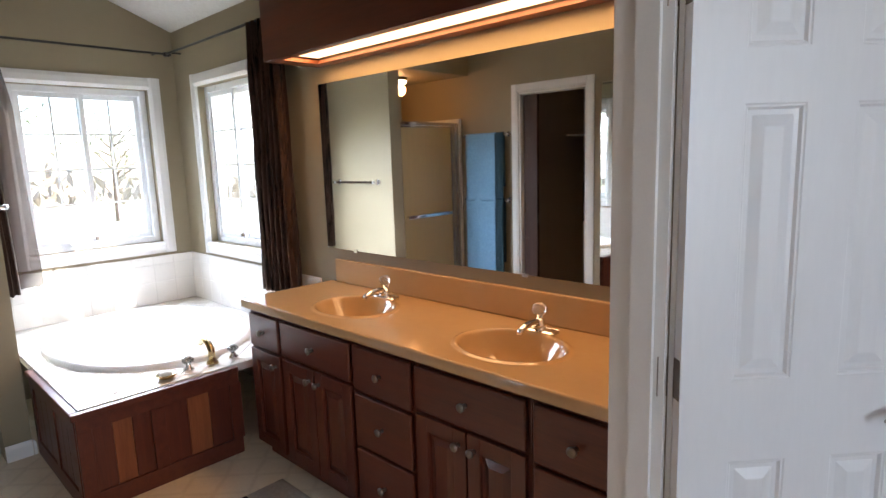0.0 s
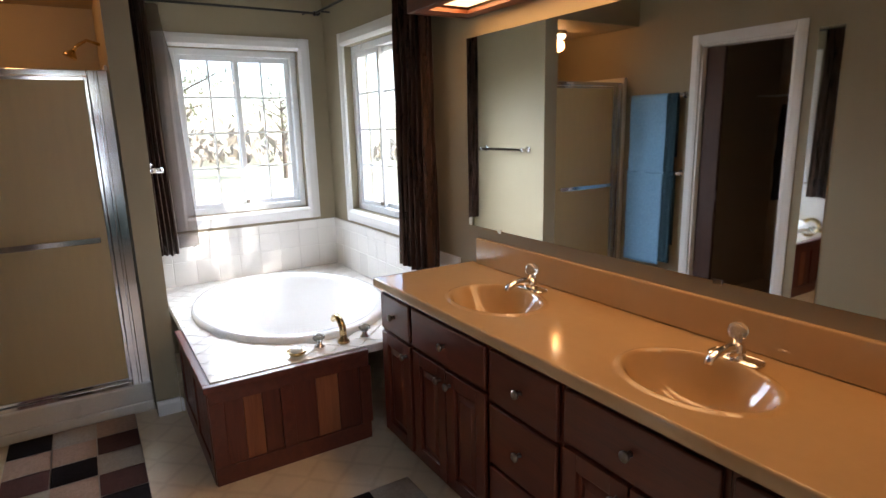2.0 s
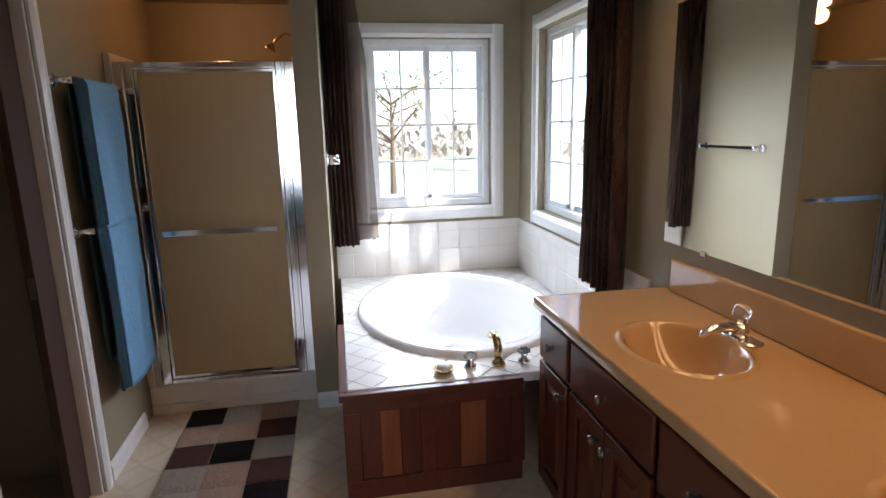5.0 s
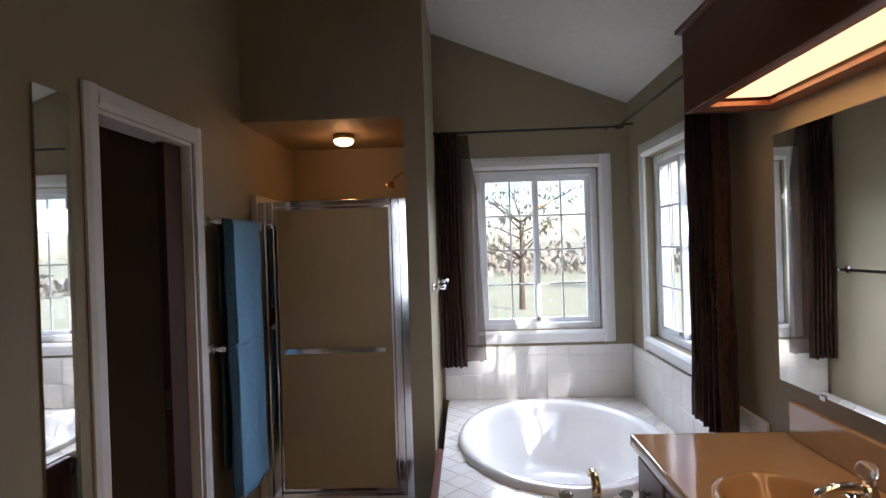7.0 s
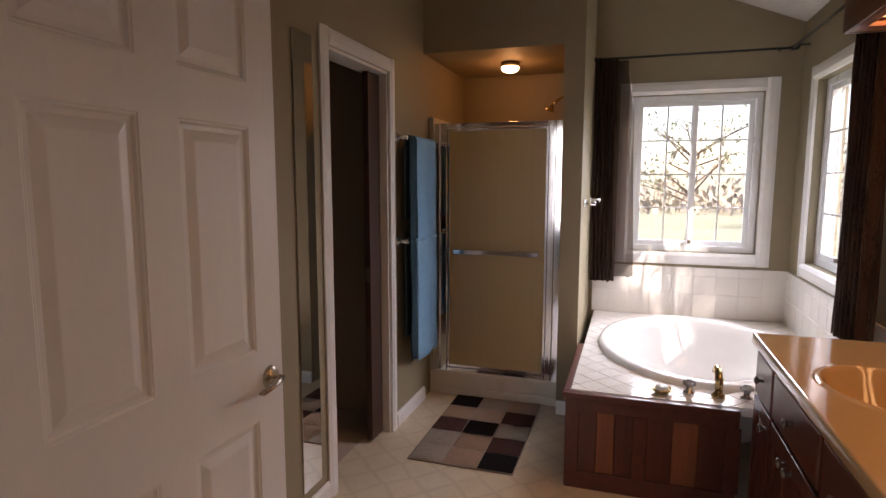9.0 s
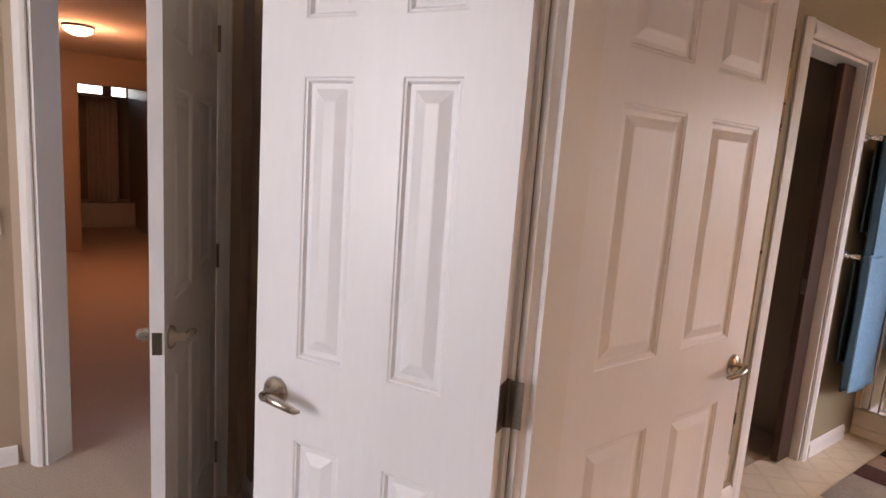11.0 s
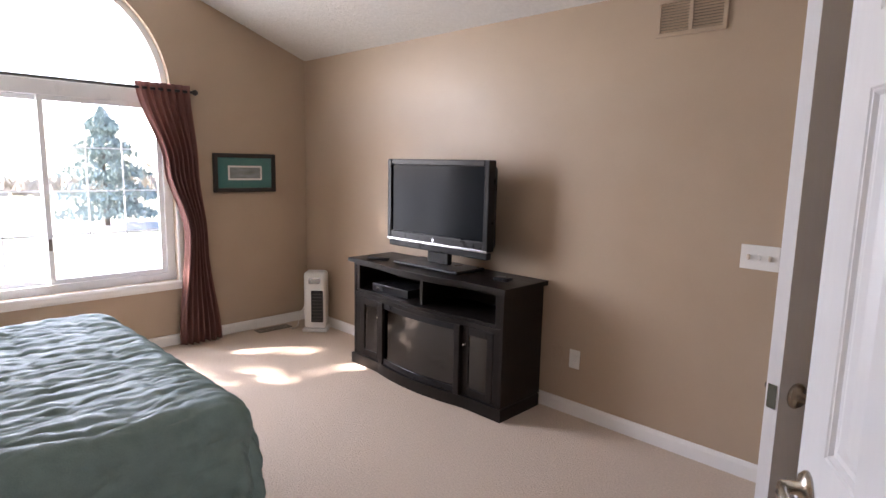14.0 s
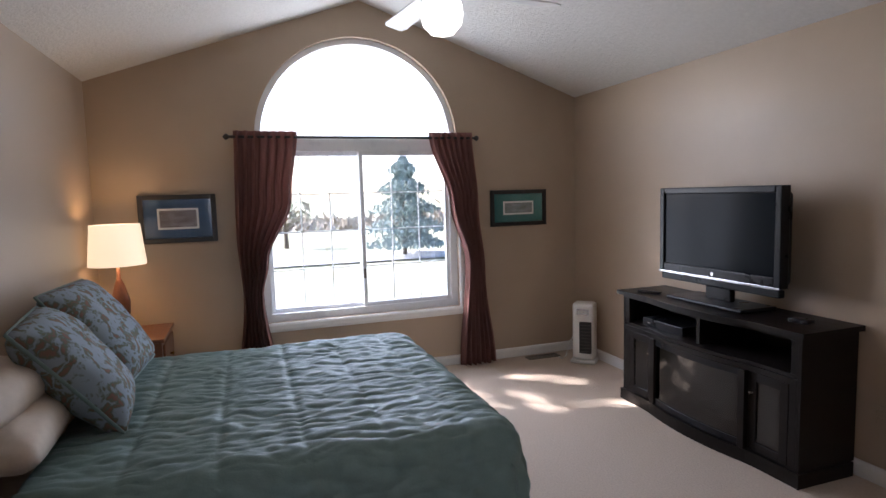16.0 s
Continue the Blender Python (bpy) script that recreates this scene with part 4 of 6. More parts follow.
# ---- shower ----
sh = thing("shower_enclosure", pose(0.80, BS + 0.002, 0.0), "chrome framed shower with frosted glass door", "shower")
SW, SZ0, SZ1 = 0.876, 0.19, 1.83
PL, PR = 0.137, 0.767     # glass of the door
part("pan", boxes((-0.79, 0.003, 0.0, 0.035, SW - 0.003, 0.06), (-0.06, 0.003, 0.06, 0.035, SW - 0.003, 0.165), bev=0.008), "pan", sh, "cream acrylic shower pan")
part("surround", boxes((-0.795, 0.0, 0.06, -0.78, SW, 1.87), (-0.78, 0.0, 0.166, 0.03, 0.03, 1.87), (-0.78, SW - 0.012, 0.06, -0.03, SW, 1.86), bev=0.003), "pan", sh, "cream acrylic shower wall")
part("frame", boxes((-0.02, 0.03, 0.165, 0.02, PL - 0.017, SZ1), (-0.02, PR + 0.017, 0.165, 0.02, SW - 0.002, SZ1), (-0.02, PL - 0.017, 0.165, 0.02, PR + 0.017, SZ0), (-0.02, PL - 0.017, SZ1 - 0.03, 0.02, PR + 0.017, SZ1), bev=0.004), "chrome", sh)
part("jamb_rib", boxes((0.02, 0.06, 0.17, 0.032, 0.075, SZ1 - 0.005), bev=0.003), "chrome", sh)
part("jamb_rib", boxes((0.02, PR + 0.045, 0.17, 0.034, PR + 0.062, SZ1 - 0.005), bev=0.003), "chrome", sh)
dr = part("door", boxes((-0.006, PL, SZ0 + 0.02, 0.0, PR, SZ1 - 0.05)), "frost", sh, "frosted pale shower glass")
part("door_frame", boxes((-0.012, PL - 0.016, SZ0 + 0.004, 0.012, PL, SZ1 - 0.034), (-0.012, PR, SZ0 + 0.004, 0.012, PR + 0.016, SZ1 - 0.034), (-0.012, PL, SZ0 + 0.004, 0.012, PR, SZ0 + 0.02), (-0.012, PL, SZ1 - 0.05, 0.012, PR, SZ1 - 0.034), bev=0.002), "chrome", dr)
bm = boxes((0.035, PL + 0.03, 0.975, 0.045, PR - 0.03, 1.005), bev=0.003)
box(bm, 0.0, PL + 0.04, 0.98, 0.036, PL + 0.06, 1.0)
box(bm, 0.0, PR - 0.06, 0.98, 0.036, PR - 0.04, 1.0)
part("towel_bar", bm, "chrome", dr, "flat chrome towel bar")
shd = thing("wall_shower", pose(0.42, -1.457, 2.0), "small brass shower head on an arm", "shower head")
bm = pipe(bmesh.new(), [(0, 0, 0), (0, -0.06, 0.02), (0, -0.11, -0.01), (0, -0.13, -0.04)], [0.009, 0.009, 0.009, 0.011], 10)
part("arm", bm, "brass", shd, "", True)
bm = lathe(bmesh.new(), [(0.0, 0.0), (0.012, 0.0), (0.034, -0.03), (0.034, -0.045), (0.0, -0.045)], 18)
bm.transform(pose(0, -0.13, -0.035, -30, 0, 0))
part("head", bm, "brass", shd, "", True)
li = thing("shower_light", pose(0.50, -1.865, 2.255), "round ceiling light with a glowing glass bowl", "ceiling light")
part("base", lathe(bmesh.new(), [(0.0, 0.0), (0.065, 0.0), (0.065, -0.028), (0.0, -0.028)], 24), "brass", li, "", True)
part("bowl", lathe(bmesh.new(), [(0.058, -0.03), (0.062, -0.04), (0.05, -0.058), (0.025, -0.068), (0.0, -0.07)], 24), "bulbglass", li, "glowing glass bowl", True)


# ---- cloth helpers ----
def sheet(bm, nu, nv, fn, thick=0.004):
    """A cloth of nu x nv cells with both faces; fn(u, v) gives the point."""
    pts = [[Vector(fn(i / nu, j / nv)) for j in range(nv + 1)] for i in range(nu + 1)]
    def nrm(i, j):
        a = pts[min(i + 1, nu)][j] - pts[max(i - 1, 0)][j]
        b = pts[i][min(j + 1, nv)] - pts[i][max(j - 1, 0)]
        n = a.cross(b)
        return n.normalized() if n.length > 1e-9 else Vector((0, 0, 1))
    top = [[bm.verts.new(pts[i][j] + nrm(i, j) * thick / 2) for j in range(nv + 1)] for i in range(nu + 1)]
    bot = [[bm.verts.new(pts[i][j] - nrm(i, j) * thick / 2) for j in range(nv + 1)] for i in range(nu + 1)]
    for i in range(nu):
        for j in range(nv):
            bm.faces.new((top[i][j], top[i + 1][j], top[i + 1][j + 1], top[i][j + 1]))
            bm.faces.new((bot[i][j + 1], bot[i + 1][j + 1], bot[i + 1][j], bot[i][j]))
    ring = [(i, 0) for i in range(nu)] + [(nu, j) for j in range(nv)] + [(i, nv) for i in range(nu, 0, -1)] + [(0, j) for j in range(nv, 0, -1)]
    for (a, b), (c, d) in zip(ring, ring[1:] + ring[:1]):
        bm.faces.new((top[a][b], bot[a][b], bot[c][d], top[c][d]))
    return bm


def lerp_table(tab, v):
    for (v0, a), (v1, b) in zip(tab, tab[1:]):
        if v <= v1:
            f = (v - v0) / (v1 - v0)
            f = f * f * (3 - 2 * f)
            return a + (b - a) * f
    return tab[-1][1]


def curtain_bm(o, along, out, left, right, z0, z1, folds, amp, seed, nu=110, nv=44):
    """Hanging cloth; left and right are tables (height share from the top, place along the wall)."""
    o, along, out = Vector(o), Vector(along), Vector(out)

    def fn(u, v):
        a, b = lerp_table(left, v), lerp_table(right, v)
        w = noise.noise((u * 3, v * 2.2, seed))
        gather = abs(b - a) / max(abs(right[0][1] - left[0][1]), 1e-3)
        s = a + (b - a) * u
        k = amp * (0.55 + 0.6 / max(gather, 0.4)) * (0.55 + 0.45 * min(1, v * 4 + 0.2))
        wave = math.sin(2 * math.pi * folds * (u + 0.03 * w) + seed) + 0.35 * math.sin(2 * math.pi * folds * 2.1 * u + seed * 2 + v * 2)
        hem = 0.012 * noise.noise((u * 6, 3, seed)) if v > 0.97 else 0
        return o + along * (s + 0.006 * w) + out * (k * wave) + Vector((0, 0, z1 - (z1 - z0) * v + hem))

    return sheet(bmesh.new(), nu, nv, fn, 0.003)


def rod_thing(name, p0, p1, r, label, wall_out, finial=0.018):
    p0, p1 = Vector(p0), Vector(p1)
    d = (p1 - p0).normalized()
    t = thing(name, Matrix.Translation(p0), label, "curtain rod")
    part("pole", rod(bmesh.new(), (0, 0, 0), p1 - p0, r, n=12), "black", t, "", True)
    for e, s in ((Vector((0, 0, 0)), -1), (p1 - p0, 1)):
        bm = lathe(bmesh.new(), [(0.0, 0.0), (r, 0.0), (finial * 0.7, 0.008), (finial, 0.022), (finial * 0.6, 0.038), (0.0, 0.045)], 14)
        bm.transform(Matrix.Translation(e) @ (d * s).to_track_quat("Z", "Y").to_matrix().to_4x4())
        part("finial", bm, "black", t, "", True)
        bm = rod(bmesh.new(), e - d * s * 0.06, e - d * s * 0.06 - Vector(wall_out) * 0.078, 0.006, n=8)
        part("bracket", bm, "black", t)
    return t


# bath curtains
rod_thing("curtain_rod", (0.085, -1.315, 2.32), (0.085, -0.09, 2.32), 0.008, "thin black curtain rod over the tub window", (1, 0, 0))
rod_thing("curtain_rod", (0.10, -0.085, 2.32), (1.70, -0.085, 2.32), 0.008, "thin black curtain rod over the side window", (0, -1, 0))
cu = thing("bath_curtain", pose(0.085, -1.3, 2.3), "dark brown sheer curtain beside the tub window", "curtain", "brown bathroom curtains")
part("cloth", curtain_bm((0, 0, 0), (0, 1, 0), (1, 0, 0), [(0, -0.025), (1, -0.02)], [(0, 0.13), (0.5, 0.13), (1, 0.15)], -1.58, 0.024, 5.5, 0.018, 1.0), "brown", cu, "", True)
part("sheer_edge", curtain_bm((0.006, 0, 0), (0, 1, 0), (1, 0, 0), [(0, 0.13), (0.5, 0.13), (1, 0.15)], [(0, 0.20), (0.3, 0.25), (1, 0.28)], -1.54, 0.0, 1.5, 0.012, 2.0, 30), "brown_thin", cu, "thin see-through curtain edge", True)
cu = thing("bath_curtain", pose(1.28, -0.085, 2.3), "dark brown sheer curtain beside the vanity", "curtain", "brown bathroom curtains")
part("cloth", curtain_bm((0, 0, 0), (1, 0, 0), (0, -1, 0), [(0, 0.0), (1, -0.02)], [(0, 0.36), (0.5, 0.37), (1, 0.38)], -1.58, 0.024, 6.5, 0.022, 3.0), "brown", cu, "", True)

# bedroom curtains
rod_thing("curtain_rod", (8.67, -3.11, 1.97), (8.67, -1.16, 1.97), 0.011, "dark iron curtain rod across the arched window", (-1, 0, 0), 0.024)
cu = thing("bedroom_curtain", pose(8.67, -2.15, 1.995), "rust brown satin curtain tied back beside the window", "curtain", "rust bedroom curtains")
part("cloth", curtain_bm((0, 0, 0), (0, 1, 0), (-1, 0, 0), [(0, 0.50), (0.25, 0.56), (0.5, 0.76), (0.62, 0.81), (1, 0.72)], [(0, 0.96), (0.4, 0.98), (0.62, 0.955), (1, 1.02)], -1.98, 0.02, 7, 0.022, 4.0), "rust", cu, "", True)
cu = thing("bedroom_curtain", pose(8.67, -2.15, 1.995), "rust brown satin curtain hanging to the floor", "curtain", "rust bedroom curtains")
part("cloth", curtain_bm((0, 0, 0), (0, 1, 0), (-1, 0, 0), [(0, -0.95), (0.3, -0.985), (0.6, -1.03), (1, -1.13)], [(0, -0.56), (0.3, -0.74), (0.55, -0.87), (1, -0.80)], -1.98, 0.02, 7, 0.022, 5.0), "rust", cu, "", True)


# ---- bathroom things ----
def bar(name, p0, p1, out, label, mat="chrome"):
    p0, p1, out = Vector(p0), Vector(p1), Vector(out)
    t = thing(name, Matrix.Translation(p0), label, "towel bar")
    d = (p1 - p0).normalized()
    w = Vector((0, 0, 0.011))
    part("rail", rod(bmesh.new(), out * 0.065, p1 - p0 + out * 0.065, 0.009, n=4), mat, t)
    for e in (Vector((0, 0, 0)), p1 - p0):
        bm = rod(bmesh.new(), e, e + out * 0.012, 0.026, 0.024, 16)
        rod(bm, e + out * 0.012, e + out * 0.075, 0.013, 0.015, 12)
        part("post", bm, mat, t, "", True)
    return t


bar("towel_bar", (0.22, -1.333, 1.32), (0.76, -1.333, 1.32), (0, 1, 0), "square chrome towel bar on the partition")
bar("towel_bar", (0.93, BS + 0.002, 1.70), (1.40, BS + 0.002, 1.70), (0, 1, 0), "chrome towel bar beside the closet doorway")
bar("towel_bar", (0.93, BS + 0.002, 1.11), (1.40, BS + 0.002, 1.11), (0, 1, 0), "chrome towel bar beside the closet doorway")


def towel(x0, x1, zbar, zlow, mat, label, seed, off=0.0):
    t = thing("towel", pose(x0, BS + 0.067, zbar), label, "towel", "towels on the bars")
    L1, L2, r = zbar - zlow, (zbar - zlow) * 0.8, 0.016 + off

    def fn(u, v):
        s = v * (L1 + L2 + math.pi * r) - L2
        x = (x1 - x0) * u
        wob = 0.006 * math.sin(u * 9 + seed) + 0.008 * noise.noise((u * 3, v * 4, seed))
        if s < 0:
            return (x, -r - 0.2 * wob, s)
        if s < math.pi * r:
            a = s / r
            return (x, -r * math.cos(a), r * math.sin(a))
        d = s - math.pi * r
        return (x + 0.012 * noise.noise((v * 2, 1, seed)), r + wob + 0.01 * d, -d)

    part("cloth", sheet(bmesh.new(), 22, 50, fn, 0.009), mat, t, "", True)


towel(0.96, 1.30, 1.70, 1.10, "towel", "light blue terry towel on the upper bar", 1.0)
towel(1.30, 1.385, 1.70, 1.12, "towel_dark", "dark teal hand towel on the upper bar", 2.0)
towel(0.95, 1.29, 1.11, 0.37, "towel", "light blue terry towel on the lower bar", 3.0, 0.006)
towel(1.29, 1.385, 1.11, 0.40, "towel_dark", "dark teal hand towel on the lower bar", 4.0)

wm = thing("wall_mirror", pose(2.30, BS, 0.13), "tall narrow frameless mirror beside the closet doorway", "mirror")
part("glass", boxes((0.0, 0.002, 0.0, 0.148, 0.008, 1.92), bev=0.002), "mirror", wm)

# patchwork rugs, tufted squares
RUGC = dict(k=("black_pile", (0.022, 0.018, 0.020)), g=("taupe_pile", (0.50, 0.43, 0.36)), p=("dusty_rose_pile", (0.52, 0.36, 0.27)), m=("mauve_brown_pile", (0.13, 0.065, 0.058)))
for key, (nm, c) in RUGC.items():
    M["rug_" + key] = material(nm, c, tuple(v * 0.75 for v in c), 1.0, 70, 1.0, 380, spec=0.05, bdist=0.012)


def rug(x, y, pattern, label, size=0.175):
    r = thing("bath_rug", pose(x, y, 0.0), label, "rug", "patchwork bath rugs")
    rows = pattern.split()
    part("backing", boxes((0, 0, 0.001, size * len(rows), size * len(rows[0]), 0.006)), "rug_g", r)
    for i, row in enumerate(rows):
        for j, k in enumerate(row):
            bm = bmesh.new()
            n = 5
            a0, b0 = i * size, j * size
            g = [[bm.verts.new((a0 + 0.003 + (size - 0.006) * p / n, b0 + 0.003 + (size - 0.006) * q / n, 0.007 + (0.013 + 0.003 * random.random() if 0 < p < n and 0 < q < n else 0.004))) for q in range(n + 1)] for p in range(n + 1)]
            for p in range(n):
                for q in range(n):
                    bm.faces.new((g[p][q], g[p + 1][q], g[p + 1][q + 1], g[p][q + 1]))
            part("patch", bm, "rug_" + k, r, "", True)


rug(0.842, -2.125, "kgp ppm mkg gpm gpk", "brown and taupe patchwork bath rug by the shower", 0.188)
rug(2.20, -1.150, "pkg mpg kgp gmp", "brown and taupe patchwork bath rug by the vanity", 0.187)

# ---- closet contents ----
cs = thing("closet_shelf", pose(1.32, -3.79, 1.70), "white wire closet shelf along the back wall", "shelf")
bm = bmesh.new()
for k in range(12):
    rod(bm, (0.0, 0.02 + k * 0.03, 0), (2.2, 0.02 + k * 0.03, 0), 0.003, n=6)
for k in range(12):
    rod(bm, (k * 0.2, 0.0, -0.004), (k * 0.2, 0.36, -0.004), 0.003, n=6)
part("wires", bm, "plastic", cs)
for k in range(9):
    g = thing("garment", pose(1.6 + k * 0.21, -3.60, 1.62), "dark garment hanging in the closet", "clothing", "hanging clothes")
    bm = sheet(bmesh.new(), 16, 14, lambda u, v: (0.05 * math.sin(u * 12 + k) + 0.02 * noise.noise((u * 3, v * 3, k)), (u - 0.5) * (0.36 + 0.12 * min(v * 4, 1)), -v * (0.8 + 0.1 * (k % 3))), 0.03)
    part("cloth", bm, "dark", g, "", True)
bx = thing("storage_box", pose(2.05, -3.62, 1.71), "cardboard storage box on the closet shelf", "box")
part("box", boxes((-0.2, -0.14, 0.0, 0.2, 0.14, 0.2), bev=0.006), "linen", bx)
bl = thing("folded_blanket", pose(2.05, -3.62, 1.915), "folded pale blanket on a closet box", "blanket")
part("cloth", boxes((-0.21, -0.13, 0.0, 0.2, 0.13, 0.05), (-0.2, -0.125, 0.051, 0.21, 0.135, 0.10), bev=0.02, seg=3), "linen", bl, "", True)
hb = thing("laundry_basket", pose(2.2, -3.0, 0.0), "round tan laundry basket on the closet floor", "basket")
part("basket", lathe(bmesh.new(), [(0.0, 0.01), (0.17, 0.0), (0.22, 0.36), (0.235, 0.37), (0.21, 0.36), (0.16, 0.02), (0.0, 0.02)], 28), "linen", hb, "", True)

# ---- bedroom: bed ----
bed = thing("bed", pose(6.83, RN - 0.02, 0.0), "queen bed made with a quilted teal comforter", "bed")
BW, BL, BT = 0.79, 1.90, 0.59
part("mattress", boxes((-BW + 0.02, -BL + 0.03, 0.30, BW - 0.02, -0.02, BT - 0.04), bev=0.05, seg=4), "linen", bed)
part("box_spring", boxes((-BW + 0.03, -BL + 0.04, 0.12, BW - 0.03, -0.02, 0.30), bev=0.01), "linen", bed)
for sx in (-1, 1):
    for yy in (-0.15, -BL + 0.15):
        part("leg", rod(bmesh.new(), (sx * (BW - 0.12), yy, 0.0), (sx * (BW - 0.12), yy, 0.12), 0.025, n=12), "black", bed)
DROP, RR = 0.52, 0.11


def over(d):
    """How far out and down a cloth goes once it passes an edge by d."""
    if d <= 0:
        return 0.0, 0.0
    a = min(d / RR, math.pi / 2 * 0.97)
    o, z = RR * math.sin(a), RR * (1 - math.cos(a))
    rest = max(d - RR * math.pi / 2 * 0.97, 0)
    return o + rest * 0.06, z + rest * 0.997


def comforter(u, v):
    s = (u - 0.5) * 2 * (BW - 0.03 + DROP)
    t = 0.30 + v * (BL - 0.33 + DROP)
    ds, dt = abs(s) - (BW - 0.05), t - (BL - 0.05)
    d = math.hypot(max(ds, 0), max(dt, 0))
    o, z = over(d)
    if ds > 0 and dt > 0:
        ox, oy = o * ds / d, o * dt / d
    else:
        ox, oy = (o if ds > 0 else 0), (o if dt > 0 else 0)
    x = math.copysign(min(abs(s), BW - 0.05) + ox, s)
    y = -(min(t, BL - 0.05) + oy)
    # quilting: seams every 0.27 m, fine wrinkles running across the bed
    qa, qb = abs(math.sin(math.pi * (s + 0.1) / 0.29)), abs(math.sin(math.pi * t / 0.29))
    puff = 0.007 * min(qa, 0.30) * min(qb, 0.30) * 10
    wr = 0.011 * noise.noise((s * 26 + 1.5 * noise.noise((s * 3, t * 3, 4)), t * 6 + 3, 0.3)) + 0.010 * noise.noise((s * 46 + 3 * noise.noise((s * 5, t * 5, 9)), t * 13, 5.1)) + 0.006 * noise.noise((s * 2.2, t * 2.2, 7.7))
    lift = puff + wr * (1.0 if d < 0.2 else 0.8)
    zz = BT + 0.035 - z
    if d > 0.1:
        k = lift + 0.02 * math.sin(s * 16 + t * 16 + 2 * noise.noise((s * 3, t * 3, 2))) * min((d - 0.1) * 3, 1)
        nrm = Vector((math.copysign(max(ds, 0), s), -max(dt, 0), 0)).normalized()
        return (x + nrm.x * k, y + nrm.y * k, max(zz, 0.03))
    return (x, y, zz + lift)


part("comforter", sheet(bmesh.new(), 300, 210, comforter, 0.02), "comforter", bed, "quilted teal comforter with wrinkles", True)


def pillow_bm(w, h, d, seed, pinch=0.35):
    bm = bmesh.new()
    n = 26
    for side in (1, -1):
        g = []
        for i in range(n + 1):
            row = []
            for j in range(n + 1):
                a, b = 2 * i / n - 1, 2 * j / n - 1
                k = ((1 - a ** 4) * (1 - b ** 4)) ** 0.55
                inx, iny = 1 - 0.09 * (1 - b * b) * pinch * 2, 1 - 0.09 * (1 - a * a) * pinch * 2
                row.append(bm.verts.new((a * w / 2 * iny * (1 - 0.05 * (1 - b * b)), side * (d / 2 * k + 0.004) + 0.012 * noise.noise((a * 2.5, b * 2.5, seed + side)) * k, b * h / 2 * inx)))
            g.append(row)
        for i in range(n):
            for j in range(n):
                bm.faces.new((g[i][j], g[i + 1][j], g[i + 1][j + 1], g[i][j + 1]))
    bmesh.ops.remove_doubles(bm, verts=bm.verts[:], dist=0.0095)
    return bm


# floral print for the shams
mf = material("floral_sham_print", (0.20, 0.27, 0.30), (0.13, 0.18, 0.20), 0.85, 14, 0.3, 200, spec=0.1)
nt = mf.node_tree
vor = nt.nodes.new("ShaderNodeTexVoronoi")
vor.inputs["Scale"].default_value = 21
ra = nt.nodes.new("ShaderNodeValToRGB")
ra.color_ramp.elements[0].position, ra.color_ramp.elements[0].color = 0.20, (0.20, 0.115, 0.085, 1)
ra.color_ramp.elements[1].position, ra.color_ramp.elements[1].color = 0.60, (0.24, 0.28, 0.31, 1)
e = ra.color_ramp.elements.new(0.42)
e.color = (0.12, 0.135, 0.095, 1)
n1 = nt.nodes.new("ShaderNodeTexNoise")
n1.inputs["Scale"].default_value, n1.inputs["Detail"].default_value = 7, 4
tc = nt.nodes.new("ShaderNodeTexCoord")
nt.links.new(tc.outputs["Object"], n1.inputs["Vector"])
mxn = nt.nodes.new("ShaderNodeMixRGB")
mxn.inputs[0].default_value = 0.36
nt.links.new(tc.outputs["Object"], mxn.inputs[1])
nt.links.new(n1.outputs["Color"], mxn.inputs[2])
nt.links.new(mxn.outputs[0], vor.inputs["Vector"])
nt.links.new(vor.outputs["Distance"], ra.inputs[0])
nt.links.new(ra.outputs[0], nt.nodes["Principled BSDF"].inputs["Base Color"])
M["floral"] = mf

for x, y, z, rx, rz, nm, w, h, d, mat, lab in (
        (6.74, -0.565, 0.85, -38, 8, "pillow_sham", 0.60, 0.54, 0.20, "floral", "blue floral pillow sham leaning at the bed head"),
        (7.36, -0.525, 0.87, -36, -4, "pillow_sham", 0.60, 0.56, 0.20, "floral", "blue floral pillow sham leaning at the bed head"),
        (6.42, -0.420, 0.735, -88, 3, "bed_pillow", 0.68, 0.34, 0.17, "linen", "pale pillow lying at the bed head"),
        (6.40, -0.375, 0.875, -84, -3, "bed_pillow", 0.66, 0.30, 0.16, "linen", "pale pillow stacked at the bed head"),
        (7.25, -0.365, 0.735, -88, 3, "bed_pillow", 0.66, 0.24, 0.16, "linen", "pale pillow lying at the bed head")):
    p = thing(nm, pose(x, y, z, rx, 0, rz), lab, "pillow", "pillows on the bed")
    part("cushion", pillow_bm(w, h, d, x * 3), mat, p, "", True)
    if mat == "floral":
        rim = [(-1 + i / 6, -1) for i in range(12)] + [(1, -1 + i / 6) for i in range(12)] + [(1 - i / 6, 1) for i in range(12)] + [(-1, 1 - i / 6) for i in range(13)]
        bm = pipe(bmesh.new(), [(a * w / 2 * (1 - 0.063 * (1 - a * a)) * (1 - 0.05 * (1 - b * b)), 0, b * h / 2 * (1 - 0.063 * (1 - b * b))) for a, b in rim], 0.007, 6)
        part("piping", bm, "comforter", p, "teal corded edge", True)


